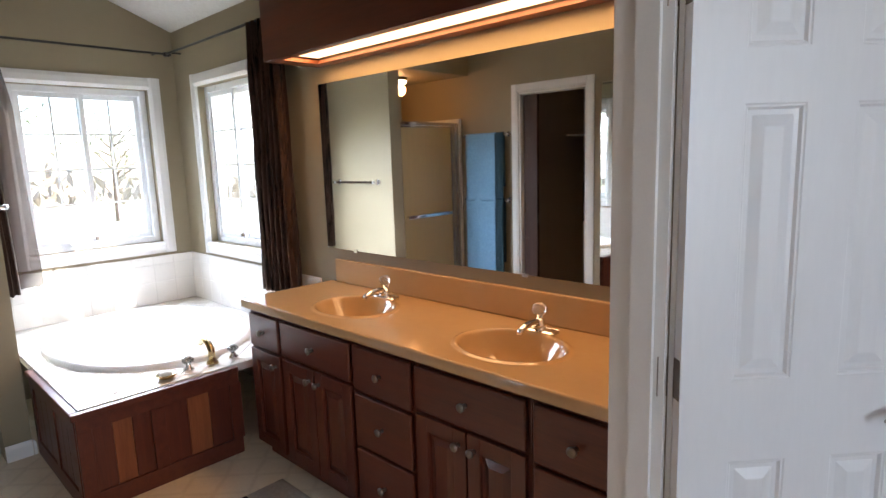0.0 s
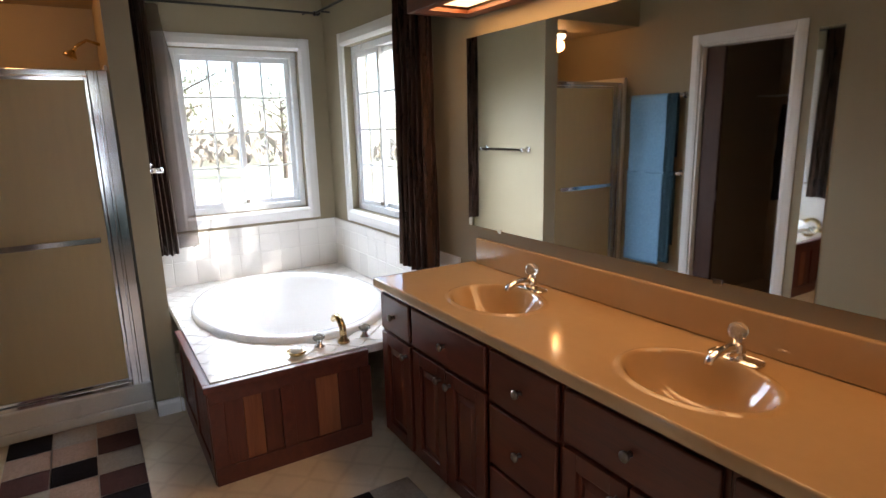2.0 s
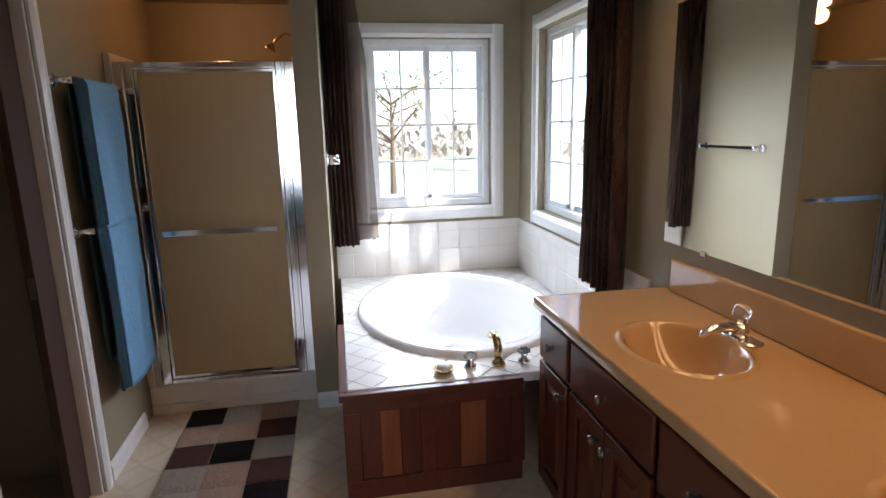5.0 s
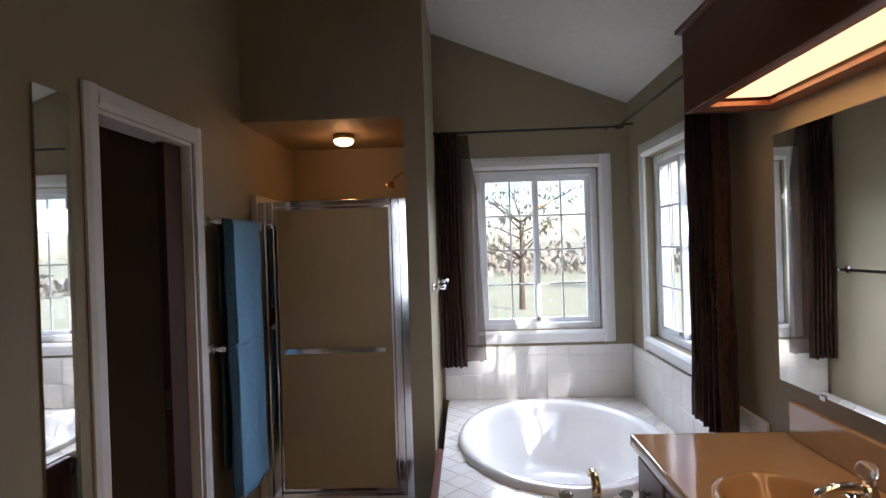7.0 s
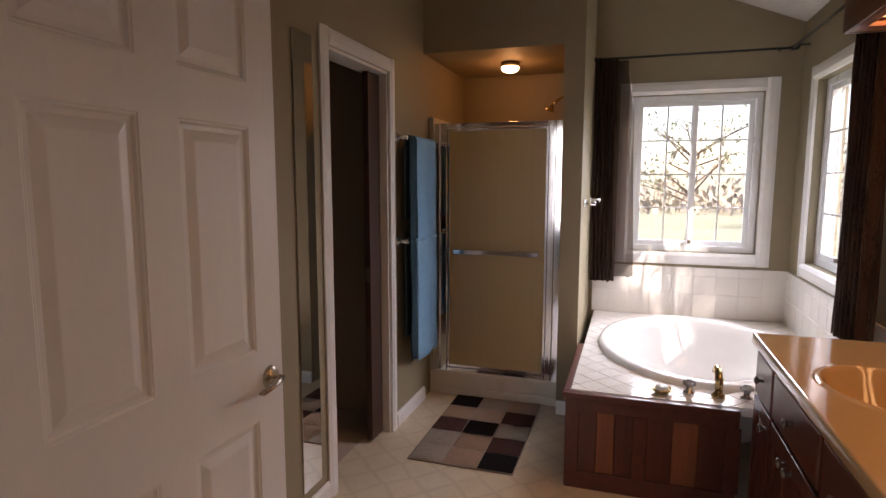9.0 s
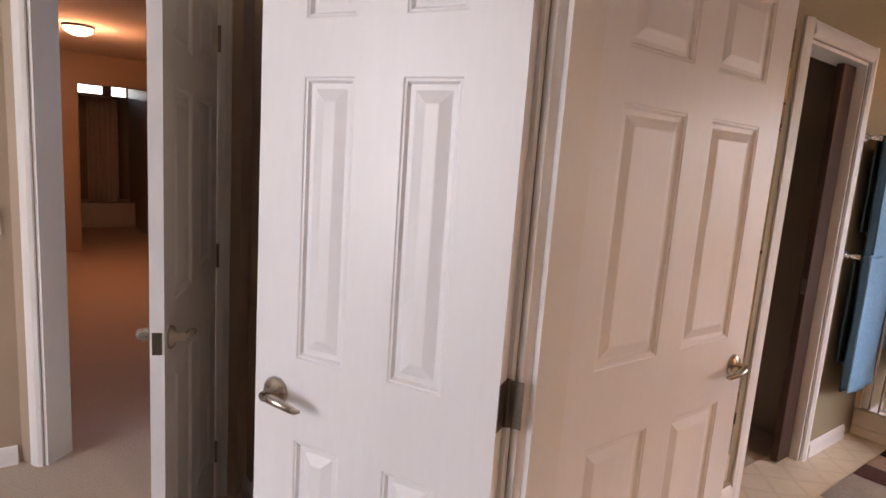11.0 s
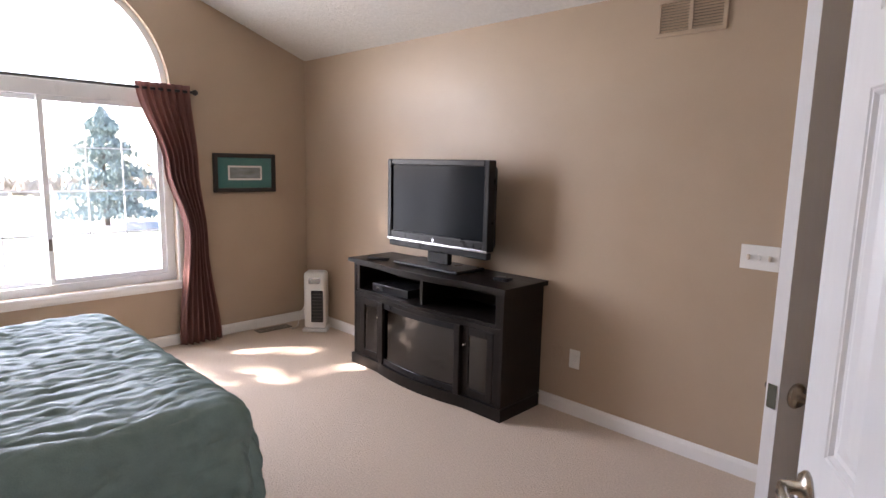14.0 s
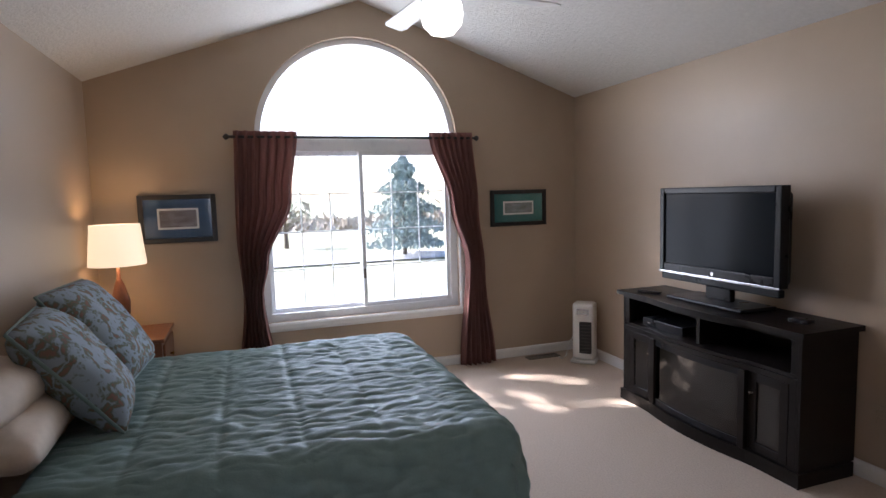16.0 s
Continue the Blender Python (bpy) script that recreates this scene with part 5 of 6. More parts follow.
# nightstands
def nightstand(x0, y0, w, dpt, h, label):
    n = thing("nightstand", pose(x0, y0, 0), label, "nightstand", "bedside tables")
    part("top", boxes((-0.02, -0.02, h - 0.025, w + 0.02, dpt, h), bev=0.006), "oak", n)
    part("body", boxes((0, 0, 0.12, w, dpt - 0.004, h - 0.025), bev=0.004), "oak", n)
    for a, b in ((0.02, 0.02), (w - 0.06, 0.02), (0.02, dpt - 0.06), (w - 0.06, dpt - 0.06)):
        part("leg", boxes((a, b, 0, a + 0.04, b + 0.04, 0.12)), "oak", n)
    for z0, z1 in ((0.15, 0.33), (0.35, h - 0.05)):
        dr = part("drawer", boxes((0.03, -0.016, z0, w - 0.03, -0.001, z1), bev=0.004), "oak", n)
        bm = lathe(bmesh.new(), [(0.0, 0.0), (0.007, 0.0), (0.006, 0.012), (0.014, 0.02), (0.0, 0.026)], 12)
        bm.transform(pose(w / 2, -0.016, (z0 + z1) / 2, 90))
        part("knob", bm, "brass", dr, "small brass knob", True)


nightstand(8.16, -0.68, 0.50, 0.44, 0.62, "red oak nightstand in the corner beside the bed")
nightstand(5.46, -0.68, 0.50, 0.44, 0.62, "red oak nightstand at the near bedside")

lamp = thing("table_lamp", pose(8.40, -0.42, 0.62), "table lamp with a lit cream drum shade", "lamp")
part("base", lathe(bmesh.new(), [(0.0, 0.0), (0.075, 0.0), (0.075, 0.015), (0.03, 0.03), (0.022, 0.06), (0.055, 0.15), (0.06, 0.23), (0.032, 0.34), (0.012, 0.39), (0.010, 0.57), (0.0, 0.57)], 28), "oak", lamp, "turned wooden lamp base", True)
bm = lathe(bmesh.new(), [(0.175, 0.475), (0.150, 0.745), (0.147, 0.745), (0.172, 0.475)], 40)
part("shade", bm, "shade", lamp, "cream drum shade", True)
bm = bmesh.new()
for k in range(3):
    a = k * 2.0944
    rod(bm, (0, 0, 0.71), (0.15 * math.cos(a), 0.15 * math.sin(a), 0.725), 0.0025, n=6)
part("harp", bm, "brass", lamp)
part("bulb", lathe(bmesh.new(), [(0.0, 0.56), (0.013, 0.565), (0.014, 0.585), (0.026, 0.61), (0.029, 0.63), (0.018, 0.655), (0.0, 0.66)], 16), "bulbglass", lamp, "lit bulb", True)


# pictures
def picture(y0, y1, z0, z1, mat_c, label, seed):
    p = thing("framed_picture", pose(BE - 0.002, y1, z0), label, "picture", "framed pictures beside the window")
    w, h, f = y1 - y0, z1 - z0, 0.035
    # local: y runs to -w
    part("frame", boxes((-0.028, -w, 0, 0, -w + f, h), (-0.028, -f, 0, 0, 0, h), (-0.028, -w + f, 0, 0, -f, f), (-0.028, -w + f, h - f, 0, -f, h), bev=0.004), "black", p, "black wooden frame")
    nm = "mat_board_" + str(seed)
    M[nm] = material("blue_mat_board" if seed == 1 else "teal_mat_board", mat_c, None, 0.8, 10, 0.1, 200)
    part("mat", boxes((-0.010, -w + f, f, -0.004, -f, h - f)), nm, p, "coloured mat board")
    part("inner_mat", boxes((-0.013, -w + 0.125, 0.10, -0.010, -0.125, h - 0.10)), "plastic", p, "white inner mat")
    nm2 = "print_" + str(seed)
    pm = material("landscape_print", (0.33, 0.31, 0.33) if seed == 1 else (0.30, 0.34, 0.36), (0.10, 0.07, 0.06) if seed == 1 else (0.10, 0.12, 0.09), 0.5, 8, 0.0, 40, stretch=(1, 1, 4))
    M[nm2] = pm
    part("print", boxes((-0.016, -w + 0.14, 0.115, -0.013, -0.14, h - 0.115)), nm2, p, "small landscape print")
    pn = part("glazing", boxes((-0.021, -w + f, f, -0.019, -f, h - f)), "picglass", p)
    pn.visible_shadow = False


picture(-3.84, -3.291, 1.205, 1.525, (0.055, 0.19, 0.18), "black framed landscape with teal mat", 2)
picture(-1.036, -0.505, 1.20, 1.555, (0.045, 0.10, 0.20), "black framed landscape with blue mat", 1)

# ---- television stand ----
tv = thing("tv_stand", pose(6.115, -4.142, 0.0), "espresso electric fireplace media console with bowed front", "media console")
TW, TD, TH = 1.39, 0.39, 0.79
# local x 0..TW (from west to east), y 0 (back) .. TD (front)


def bow(x, y, k=0.05):
    u = (x / TW - 0.5) / 0.30
    return y + (k * (1 - u * u) if abs(u) < 1 else 0)


def bowed(name, x0, x1, y0, y1, z0, z1, mat, n=18, k=0.05, lab="", back=True):
    bm = bmesh.new()
    cols = []
    for i in range(n + 1):
        x = x0 + (x1 - x0) * i / n
        ya = bow(x, y0, k) if back else y0
        cols.append([bm.verts.new(p) for p in ((x, ya, z0), (x, bow(x, y1, k), z0), (x, bow(x, y1, k), z1), (x, ya, z1))])
    for a, b in zip(cols, cols[1:]):
        for i in range(4):
            bm.faces.new((a[i], a[(i + 1) % 4], b[(i + 1) % 4], b[i]))
    bm.faces.new(cols[0])
    bm.faces.new(cols[-1][::-1])
    return part(name, bm, mat, tv, lab)


bowed("top", -0.03, TW + 0.03, 0.0, TD + 0.03, TH - 0.028, TH, "espresso", back=False)
bowed("plinth", -0.012, TW + 0.012, 0.02, TD + 0.012, 0.0, 0.075, "espresso", back=False)
part("side_panel", boxes((0.0, 0.0, 0.075, 0.022, TD - 0.004, TH - 0.028), bev=0.002), "espresso", tv)
part("side_panel", boxes((TW - 0.022, 0.0, 0.075, TW, TD - 0.004, TH - 0.028), bev=0.002), "espresso", tv)
part("back_panel", boxes((0.022, 0.0, 0.075, TW - 0.022, 0.012, TH - 0.028)), "espresso", tv)
bowed("shelf", 0.022, TW - 0.022, 0.012, TD - 0.012, 0.545, 0.565, "espresso", back=False)
part("divider", boxes((TW / 2 - 0.012, 0.012, 0.565, TW / 2 + 0.012, TD - 0.02, TH - 0.028)), "espresso", tv)
bowed("top_rail", 0.022, TW - 0.022, TD - 0.022, TD - 0.004, TH - 0.050, TH - 0.028, "espresso")
bowed("middle_rail", 0.022, TW - 0.022, TD - 0.022, TD - 0.002, 0.515, 0.5449, "espresso")
for a in (0.022, 0.31, TW - 0.355, TW - 0.067):
    part("post", boxes((a, TD - 0.03, 0.075, a + 0.045, TD - 0.006 + (0.03 if 0.3 < a < 1.05 else 0), 0.515), bev=0.003), "espresso", tv)
for a in (0.022, TW - 0.062):
    part("post", boxes((a, TD - 0.03, 0.565, a + 0.04, TD - 0.006, TH - 0.050), bev=0.003), "espresso", tv)
for a, b, hx in ((0.067, 0.31, 0.286), (TW - 0.31, TW - 0.067, TW - 0.286)):
    dr = part("door", boxes((a + 0.002, TD - 0.024, 0.08, a + 0.05, TD - 0.004, 0.512), (b - 0.05, TD - 0.024, 0.08, b - 0.002, TD - 0.004, 0.512), (a + 0.05, TD - 0.024, 0.08, b - 0.05, TD - 0.004, 0.13), (a + 0.05, TD - 0.024, 0.462, b - 0.05, TD - 0.004, 0.512), bev=0.003), "espresso", tv)
    part("pane", boxes((a + 0.05, TD - 0.016, 0.13, b - 0.05, TD - 0.012, 0.462)), "clear", dr, "dark glass pane")
    bm = lathe(bmesh.new(), [(0.0, 0.0), (0.006, 0.0), (0.005, 0.01), (0.012, 0.018), (0.0, 0.024)], 12)
    bm.transform(pose(hx, TD - 0.004, 0.40, -90))
    part("knob", bm, "nickel", dr, "small metal knob", True)
bowed("fireplace_frame", 0.355, TW - 0.355, TD - 0.03, TD - 0.006, 0.475, 0.512, "tvplastic", lab="black fireplace trim")
bowed("fireplace_frame", 0.355, TW - 0.355, TD - 0.03, TD - 0.006, 0.08, 0.115, "tvplastic", lab="black fireplace trim")
bowed("fireplace_glass", 0.355, TW - 0.355, TD - 0.022, TD - 0.017, 0.115, 0.475, "clear", lab="dark bowed fireplace glass")
part("fireplace_box", boxes((0.355, 0.10, 0.10, TW - 0.355, 0.11, 0.50)), "tvplastic", tv)
for k in range(5):
    bm = pipe(bmesh.new(), [(0.47 + k * 0.1, 0.2 + 0.02 * (k % 3), 0.13), (0.52 + k * 0.09, 0.24, 0.16 + 0.02 * (k % 2)), (0.60 + k * 0.08, 0.27, 0.14)], [0.024, 0.028, 0.022], 10)
    part("log", bm, "bark", tv, "imitation fireplace log", True)
bx = thing("set_top_box", pose(6.97, -4.02, 0.566), "slim black media player on the console shelf", "media player")
part("case", boxes((0, 0, 0, 0.38, 0.22, 0.055), bev=0.004), "tvplastic", bx)
part("button", boxes((0.30, 0.2195, 0.02, 0.33, 0.222, 0.03)), "silver", bx)
rc = thing("remote_control", pose(7.25, -3.88, TH + 0.001, 0, 0, 25), "black remote control on the console", "remote")
part("body", boxes((0, 0, 0, 0.16, 0.045, 0.018), bev=0.006), "tvplastic", rc, "", True)
rc = thing("small_receiver", pose(6.22, -3.97, TH + 0.001, 0, 0, 10), "small black receiver with cable on the console", "receiver")
part("body", boxes((0, 0, 0, 0.10, 0.07, 0.02), bev=0.005), "tvplastic", rc, "", True)
part("indicator", boxes((0.02, 0.069, 0.006, 0.035, 0.0715, 0.012)), "silver", rc)

# ---- television ----
t = thing("television", pose(6.84, -3.945, TH), "black flat screen television with silver trim", "television")
w2 = 0.467
part("bezel", boxes((-w2, -0.02, 0.155, -w2 + 0.04, 0.045, 0.712), (w2 - 0.04, -0.02, 0.155, w2, 0.045, 0.712), (-w2 + 0.04, -0.02, 0.672, w2 - 0.04, 0.045, 0.712), (-w2 + 0.04, -0.02, 0.155, w2 - 0.04, 0.045, 0.215), bev=0.006), "tvplastic", t)
part("screen", boxes((-w2 + 0.04, 0.02, 0.215, w2 - 0.04, 0.032, 0.672)), "screen", t, "dark glossy screen")
part("trim_strip", boxes((-w2 + 0.002, 0.0455, 0.150, w2 - 0.002, 0.050, 0.166), bev=0.002), "silver", t, "silver trim strip")
part("speaker_bar", boxes((-w2 + 0.01, -0.01, 0.105, w2 - 0.01, 0.035, 0.150), bev=0.008), "tvplastic", t)
part("badge", rod(bmesh.new(), (0, 0.0455, 0.185), (0, 0.048, 0.185), 0.012, n=16), "silver", t, "small silver badge")
part("back_shell", boxes((-w2 + 0.03, -0.09, 0.16, w2 - 0.03, -0.021, 0.68), bev=0.03, seg=3), "tvplastic", t)
part("neck", boxes((-0.10, -0.04, 0.02, 0.10, 0.0, 0.105), bev=0.01), "tvplastic", t)
part("foot", boxes((-0.30, -0.14, 0.001, 0.30, 0.13, 0.022), bev=0.009, seg=3), "tvplastic", t)

# ---- heater, plates, vents ----
ht = thing("tower_heater", pose(8.39, -4.005, 0.0, 0, 0, 45), "white tower space heater with dark grille", "heater")
part("base", boxes((-0.11, -0.09, 0.0, 0.11, 0.09, 0.03), bev=0.012, seg=3), "plastic", ht)
part("case", boxes((-0.095, -0.08, 0.03, 0.095, 0.075, 0.53), bev=0.03, seg=4), "plastic", ht, "", True)
part("grille", boxes((-0.075, 0.072, 0.09, 0.03, 0.083, 0.37), bev=0.006), "tvplastic", ht, "dark heater grille")
for k in range(9):
    part("slat", boxes((-0.07, 0.083, 0.105 + k * 0.029, 0.025, 0.086, 0.111 + k * 0.029)), "black", ht)
part("control_panel", boxes((-0.05, 0.0745, 0.43, 0.05, 0.079, 0.48), bev=0.003), "silver", ht, "grey control panel")
part("cord", pipe(bmesh.new(), [(0.05, -0.07, 0.16), (0.12, -0.09, 0.20), (0.16, -0.06, 0.12), (0.17, -0.02, 0.03), (0.20, 0.0, 0.006), (0.24, -0.03, 0.006)], 0.006, 8), "plastic", ht, "coiled white cord", True)

sw = thing("light_switch", pose(4.95, RS, 1.075), "white three gang switch plate with toggles", "switch")
part("plate", boxes((-0.083, 0.002, -0.057, 0.083, 0.009, 0.057), bev=0.003), "plastic", sw)
for k in (-1, 0, 1):
    part("toggle", boxes((k * 0.046 - 0.006, 0.009, -0.012, k * 0.046 + 0.006, 0.024, 0.012), bev=0.003), "linen" if k else "plastic", sw, "small toggle")
for x, c in ((5.885, "plastic"), (6.005, "bed_wall")):
    o = thing("wall_outlet", pose(x, RS, 0.345), "white wall outlet plate" if c == "plastic" else "tan cable outlet plate", "outlet", "plates by the console")
    part("plate", boxes((-0.035, 0.002, -0.057, 0.035, 0.008, 0.057), bev=0.003), c, o)
    for dz in (-0.02, 0.02):
        part("socket", boxes((-0.016, 0.008, dz - 0.013, 0.016, 0.010, dz + 0.013), bev=0.003), c, o)
vt = thing("wall_vent", pose(5.185, RS, 2.12), "tan painted return air vent high on the wall", "vent")
part("frame", boxes((0, 0.002, 0, 0.34, 0.012, 0.02), (0, 0.002, 0.16, 0.34, 0.012, 0.18), (0, 0.002, 0.02, 0.02, 0.012, 0.16), (0.32, 0.002, 0.02, 0.34, 0.012, 0.16), (0.16, 0.002, 0.02, 0.18, 0.012, 0.16), bev=0.002), "bed_wall", vt)
part("backing", boxes((0.02, 0.002, 0.02, 0.32, 0.003, 0.16)), "bronze", vt)
for k in range(10):
    for x0 in (0.02, 0.18):
        bm = boxes((x0, -0.0008, -0.006, x0 + 0.14, 0.0008, 0.006))
        bm.transform(pose(0, 0.008, 0.028 + k * 0.0138, 35))
        part("slat", bm, "bed_wall", vt)
fv = thing("floor_vent", pose(8.61, -3.89, 0.0), "dark brown floor register in the carpet", "vent")
part("frame", boxes((0, 0, 0.001, 0.10, 0.012, 0.008), (0, 0.298, 0.001, 0.10, 0.31, 0.008), (0, 0.012, 0.001, 0.012, 0.298, 0.008), (0.088, 0.012, 0.001, 0.10, 0.298, 0.008)), "bronze", fv)
for k in range(12):
    part("slat", boxes((0.012, 0.02 + k * 0.0235, 0.001, 0.088, 0.03 + k * 0.0235, 0.006)), "bronze", fv)

# ---- ceiling fan ----
fan = thing("ceiling_fan", pose(6.85, -2.21, 0.0), "white ceiling fan with a lit glass globe", "ceiling fan")
part("downrod", rod(bmesh.new(), (0, 0, 2.66), (0, 0, 3.09), 0.014, n=12), "white", fan)
part("canopy", lathe(bmesh.new(), [(0.02, 2.96), (0.065, 3.0), (0.07, 3.09), (0.0, 3.09)], 20), "white", fan, "", True)
part("motor", lathe(bmesh.new(), [(0.0, 2.50), (0.07, 2.50), (0.11, 2.54), (0.12, 2.58), (0.12, 2.62), (0.06, 2.66), (0.0, 2.67)], 28), "white", fan, "", True)
part("globe", lathe(bmesh.new(), [(0.05, 2.49), (0.075, 2.47), (0.098, 2.43), (0.105, 2.38), (0.095, 2.33), (0.06, 2.29), (0.0, 2.275)], 28), "fanglass", fan, "glowing glass globe", True)
part("fitter", lathe(bmesh.new(), [(0.0, 2.50), (0.055, 2.50), (0.06, 2.485), (0.05, 2.475), (0.0, 2.475)], 20), "white", fan, "", True)
for k in range(4):
    a = 6 + k * 90
    bm = bmesh.new()
    n = 10
    top = []
    for i in range(n + 1):
        r = 0.19 + 0.49 * i / n
        hw = 0.050 + 0.018 * i / n - (0.02 if i == n else 0)
        top.append([bm.verts.new((r, s * hw, 2.497 + s * 0.012 + dz)) for s in (-1, 1) for dz in (-0.003, 0.003)])
    for p, q in zip(top, top[1:]):
        for i, j in ((0, 1), (1, 3), (3, 2), (2, 0)):
            bm.faces.new((p[i], p[j], q[j], q[i]))
    bm.faces.new([top[0][i] for i in (0, 1, 3, 2)])
    bm.faces.new([top[-1][i] for i in (0, 1, 3, 2)])
    bm.transform(pose(0, 0, 0, 0, 0, a))
    part("blade", bm, "white", fan)
    bm = boxes((0.05, -0.02, 2.484, 0.21, 0.02, 2.490), bev=0.002)
    bm.transform(pose(0, 0, 0, 0, 0, a))
    part("blade_arm", bm, "white", fan)
hl = thing("hall_light", pose(4.34, -7.5, 2.40), "round glowing hallway ceiling light", "ceiling light")
part("base", lathe(bmesh.new(), [(0.0, 0.0), (0.13, 0.0), (0.13, -0.02), (0.0, -0.02)], 24), "bronze", hl, "", True)
part("bowl", lathe(bmesh.new(), [(0.12, -0.02), (0.11, -0.05), (0.06, -0.08), (0.0, -0.09)], 24), "hallglass", hl, "glowing glass bowl", True)

# ---- outside ----
bm = bmesh.new()
n = 60


def gz(x, y):
    d = math.hypot(x - 4, y + 2)
    return -2.8 + 0.25 * noise.noise((x * 0.03, y * 0.03, 1)) * min(d / 30, 1)


def gpos(i):
    s = 2 * i / n - 1
    return math.copysign(abs(s) ** 2.6, s) * 1500


g = [[bm.verts.new((gpos(i), gpos(j), gz(gpos(i), gpos(j)))) for j in range(n + 1)] for i in range(n + 1)]
for i in range(n):
    for j in range(n):
        bm.faces.new((g[i][j], g[i + 1][j], g[i + 1][j + 1], g[i][j + 1]))
setting("ground", bm, "grass", "sunlit lawn around the house", "lawn", True)
setting("road", sheet(bmesh.new(), 40, 2, lambda u, v: (38 + v * 6 + 3 * math.sin(u * 3), -120 + 240 * u, -2.72), 0.02), "asphalt", "pale grey street beyond the lawn", "road")


def leafy(parent, name, pts, size, mat, seed, flat=0.5):
    """Many small bent leaf cards round points, as one crown."""
    rnd = random.Random(seed)
    vs, fs = [], []
    for p in pts:
        q = Euler((rnd.uniform(-flat, flat) * 3, rnd.uniform(-flat, flat) * 3, rnd.uniform(0, 6.28))).to_matrix()
        s = size * rnd.uniform(0.6, 1.3)
        k = len(vs)
        for a, b, c in ((-1, 0, 0), (0, -0.45, 0.12), (1, 0, 0), (0, 0.45, 0.12)):
            vs.append(Vector(p) + q @ Vector((a * s, b * s, c * s)))
        fs.append((k, k + 1, k + 2, k + 3))
    me = bpy.data.meshes.new(name)
    me.from_pydata([tuple(v) for v in vs], [], fs)
    me.materials.append(M[mat])
    ob = new(name, me)
    ob.parent = parent
    return ob


def spruce(x, y, h, r, seed):
    t = thing("spruce_tree", pose(x, y, -2.85), "tall blue green spruce on the lawn", "tree", "spruces")
    part("trunk", rod(bmesh.new(), (0, 0, 0), (0, 0, h * 0.97), 0.16, 0.02, 10), "bark", t)
    rnd = random.Random(seed)
    pts = []
    for k in range(3600):
        f = rnd.random() ** 0.75
        z = h * (0.17 + 0.83 * (1 - f))
        tier = 0.75 + 0.35 * math.sin(z * 5.0 + rnd.random())
        rr = r * (f ** 0.7) * (1.0 if f < 0.8 else 1.0 - 1.6 * (f - 0.8)) * tier * math.sqrt(rnd.uniform(0.15, 1))
        a = rnd.uniform(0, 6.283)
        pts.append((rr * math.cos(a), rr * math.sin(a), z - 0.25 * rr))
    leafy(t, "crown", pts, 0.24, "needle", seed)


def broadleaf(x, y, h, r, seed, leaves=2600, size=0.16, zlow=0.35, label="unseen leafy tree placed to dapple the sun", bare=False):
    t = thing("shade_tree", pose(x, y, -2.85), label, "tree", "broadleaf trees")
    rnd = random.Random(seed)
    bm = bmesh.new()
    pipe(bm, [(0, 0, 0), (0.05, 0, h * 0.25), (0, 0.06, h * 0.5), (0.05, 0, h * 0.8)], [0.22, 0.17, 0.12, 0.03], 10)
    tips = []
    for k in range(16):
        a, z = rnd.uniform(0, 6.28), h * rnd.uniform(zlow - 0.08, 0.75)
        L = r * rnd.uniform(0.6, 1.0)
        e = Vector((L * math.cos(a), L * math.sin(a), z + L * rnd.uniform(0.3, 0.8)))
        m = e * 0.5 + Vector((0, 0, z * 0.5 + 0.1))
        pipe(bm, [(0, 0, z), m, e], [0.07, 0.04, 0.012], 7)
        tips += [m, e]
        for j in range(4):
            e2 = m + (e - m) * rnd.random() + Vector((rnd.uniform(-1, 1), rnd.uniform(-1, 1), rnd.uniform(0, 1))) * r * 0.3
            pipe(bm, [m, (m + e2) / 2, e2], [0.025, 0.016, 0.006], 5)
            tips.append(e2)
    part("trunk", bm, "bark", t)
    pts = []
    for k in range(leaves):
        c = rnd.choice(tips)
        pts.append(c + Vector((rnd.gauss(0, 1), rnd.gauss(0, 1), rnd.gauss(0, 0.8))) * r * 0.16)
    leafy(t, "crown", pts, size, "leaf", seed + 1, 0.9)


spruce(44, -12.0, 7.3, 3.7, 1)
spruce(70, -30, 8.0, 2.6, 2)
broadleaf(56, -4.5, 5.0, 2.2, 3, 300, 0.14, label="small lawn tree with thin spring leaves")
broadleaf(40, -17.5, 4.2, 1.8, 4, 500, 0.14, label="small lawn tree with thin spring leaves")
broadleaf(-34, 2.5, 8.5, 4.0, 5, 500, 0.15, label="old lawn tree with thin spring leaves")
broadleaf(-44, -10, 9.0, 4.0, 6, 500, 0.15, label="old lawn tree with thin spring leaves")
broadleaf(-48, 14, 10, 4.0, 7, 500, 0.15, label="old lawn tree with thin spring leaves")
# two trees out of view, added towards the sun to dapple the window beams
broadleaf(13.6, 3.1, 15.0, 3.2, 8, 2800, 0.17, 0.65)
broadleaf(8.6, 9.0, 15.5, 3.4, 9, 1700, 0.18, 0.6)
bm = bmesh.new()
rnd = random.Random(11)
pts = []
for k in range(9000):
    a = rnd.uniform(0, 6.283)
    d = rnd.uniform(75, 95)
    pts.append((4 + d * math.cos(a), -2 + d * math.sin(a), -2.8 + abs(rnd.gauss(0, 1.6)) * (1 + 0.6 * math.sin(a * 9))))
hedge = leafy(None, "far_woods", pts, 0.9, "brush", 12, 0.9)
tagged(hedge, "distant belt of shrubs and trees", "woods", kind="stuff")

# ---- tiles, last ----


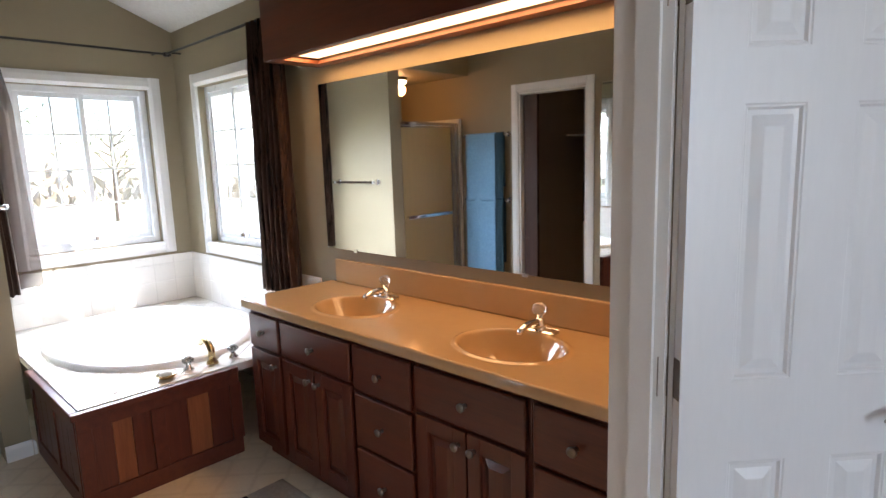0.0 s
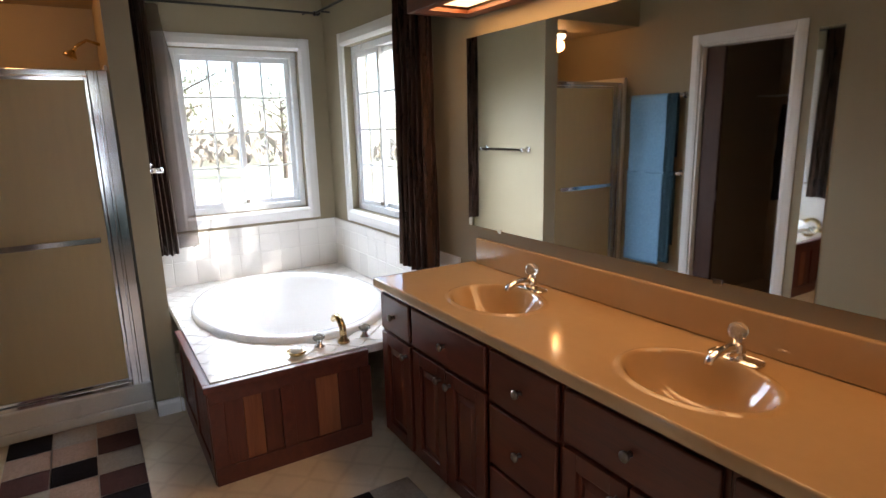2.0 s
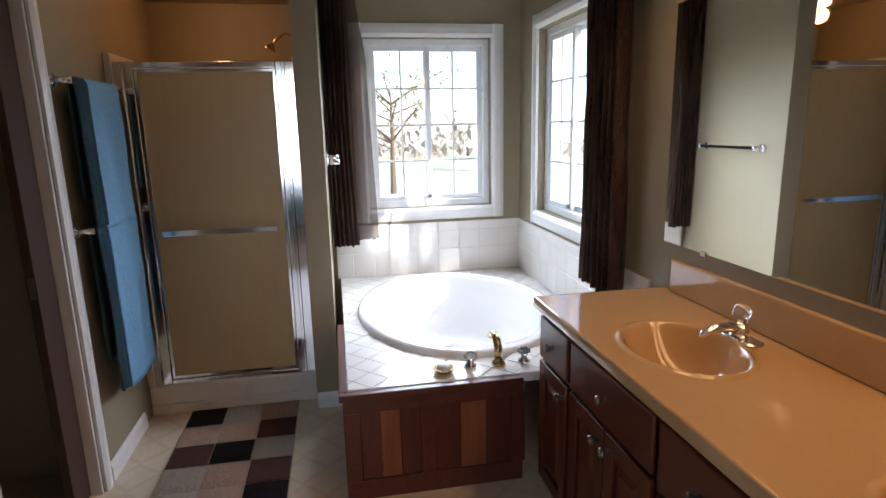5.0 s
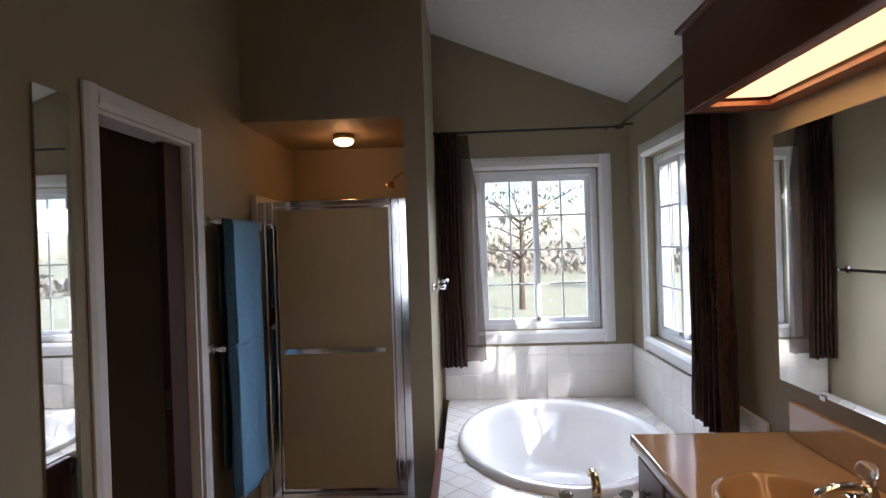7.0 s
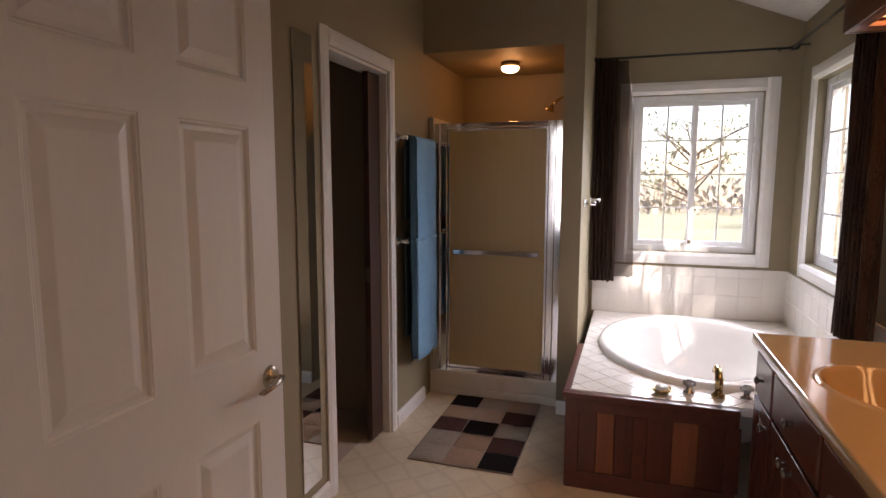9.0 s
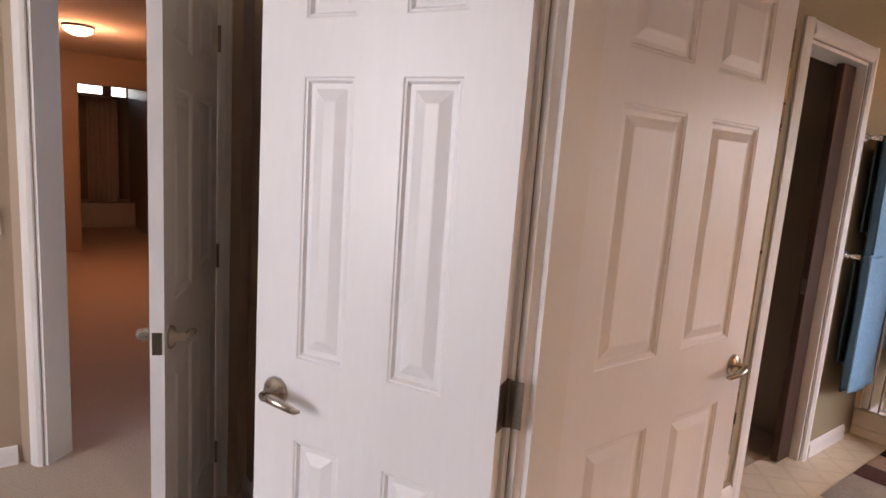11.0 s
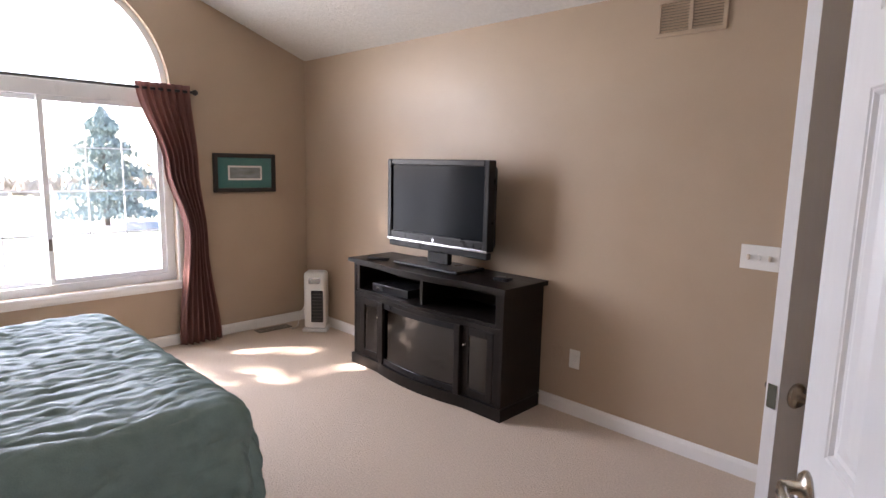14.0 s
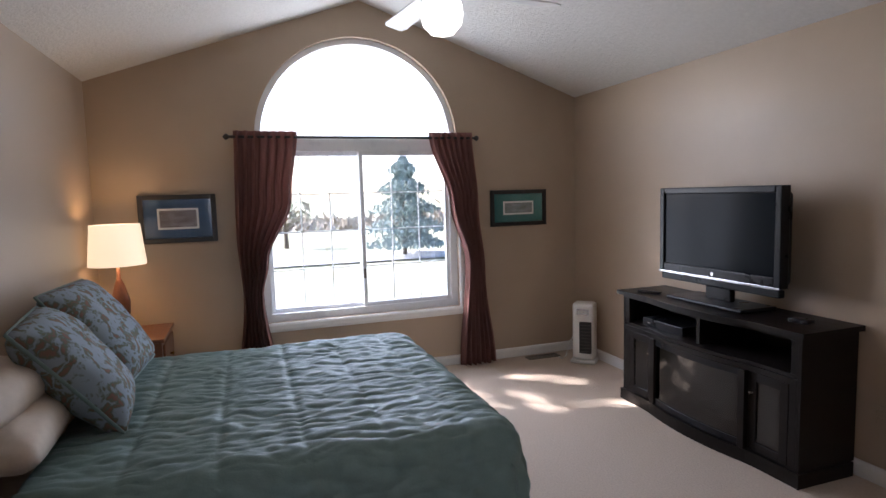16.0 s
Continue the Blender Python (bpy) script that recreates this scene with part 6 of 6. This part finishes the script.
def clip_poly(poly, x0, x1, y0, y1):
    for ax, lim, sgn in ((0, x0, 1), (0, x1, -1), (1, y0, 1), (1, y1, -1)):
        out = []
        for i, p in enumerate(poly):
            q = poly[(i + 1) % len(poly)]
            dp, dq = sgn * (p[ax] - lim), sgn * (q[ax] - lim)
            if dp >= 0:
                out.append(p)
            if (dp >= 0) != (dq >= 0):
                f = dp / (dp - dq)
                out.append((p[0] + f * (q[0] - p[0]), p[1] + f * (q[1] - p[1])))
        poly = out
        if len(poly) < 3:
            return []
    return poly


s, gap = 0.105, 0.0022
part("tile_bed", boxes((1.62, TY + 0.02, TZ - 0.03, TX - 0.02, -0.005, TZ + 0.004), (0.005, TY + 0.02, TZ - 0.03, 1.62, -1.15, TZ + 0.004), (0.005, -0.12, TZ - 0.03, 1.62, -0.005, TZ + 0.004), (0.005, -1.15, TZ - 0.03, 0.12, -0.12, TZ + 0.004)), "grout", deck, "pale grout bed")
k = int(3.2 / s)
for i in range(-k, k):
    for j in range(-k, k):
        c = ((i + j) * s / math.sqrt(2) + 0.8, (i - j) * s / math.sqrt(2) - 0.6)
        h = s / math.sqrt(2) - gap
        poly = clip_poly([(c[0] - h, c[1]), (c[0], c[1] - h), (c[0] + h, c[1]), (c[0], c[1] + h)], 0.007, TX - 0.021, TY + 0.021, -0.007)
        if not poly:
            continue
        cx, cy = sum(p[0] for p in poly) / len(poly), sum(p[1] for p in poly) / len(poly)
        if math.hypot((cx - TC[0]) / TA, (cy - TC[1]) / TB) < 0.97:
            continue
        bm = bmesh.new()
        lo, hi = [bm.verts.new((*p, TZ + 0.0045)) for p in poly], [bm.verts.new((cx + (p[0] - cx) * 0.975, cy + (p[1] - cy) * 0.975, TZ + 0.0095)) for p in poly]
        for a in range(len(poly)):
            bm.faces.new((lo[a], lo[(a + 1) % len(poly)], hi[(a + 1) % len(poly)], hi[a]))
        bm.faces.new(hi)
        part("tile", bm, "tile", deck)
wt = thing("wainscot_tiles", pose(0, 0, 0), "white glazed wall tiles above the tub deck", "wall tiles")
part("grout", boxes((0.002, TY + 0.002, TZ + 0.01, 0.0122, -0.002, 0.838), (0.0122, -0.0122, TZ + 0.01, TX - 0.02, -0.002, 0.838)), "grout", wt)
ZT = [(TZ + 0.011, 0.645), (0.648, 0.775), (0.778, 0.839)]
for z0, z1 in ZT:
    for i in range(9):
        y1, y0 = -0.010 - i * 0.148, max(-0.010 - (i + 1) * 0.148 + 0.0022, TY + 0.003)
        part("tile", boxes((0.008, y0, z0, 0.014, y1, z1), bev=0.0015, seg=1), "tile", wt)
    for i in range(12):
        x0, x1 = 0.016 + i * 0.148, min(0.016 + (i + 1) * 0.148 - 0.0022, TX - 0.022)
        part("tile", boxes((x0, -0.014, z0, x1, -0.008, z1), bev=0.0015, seg=1), "tile", wt)
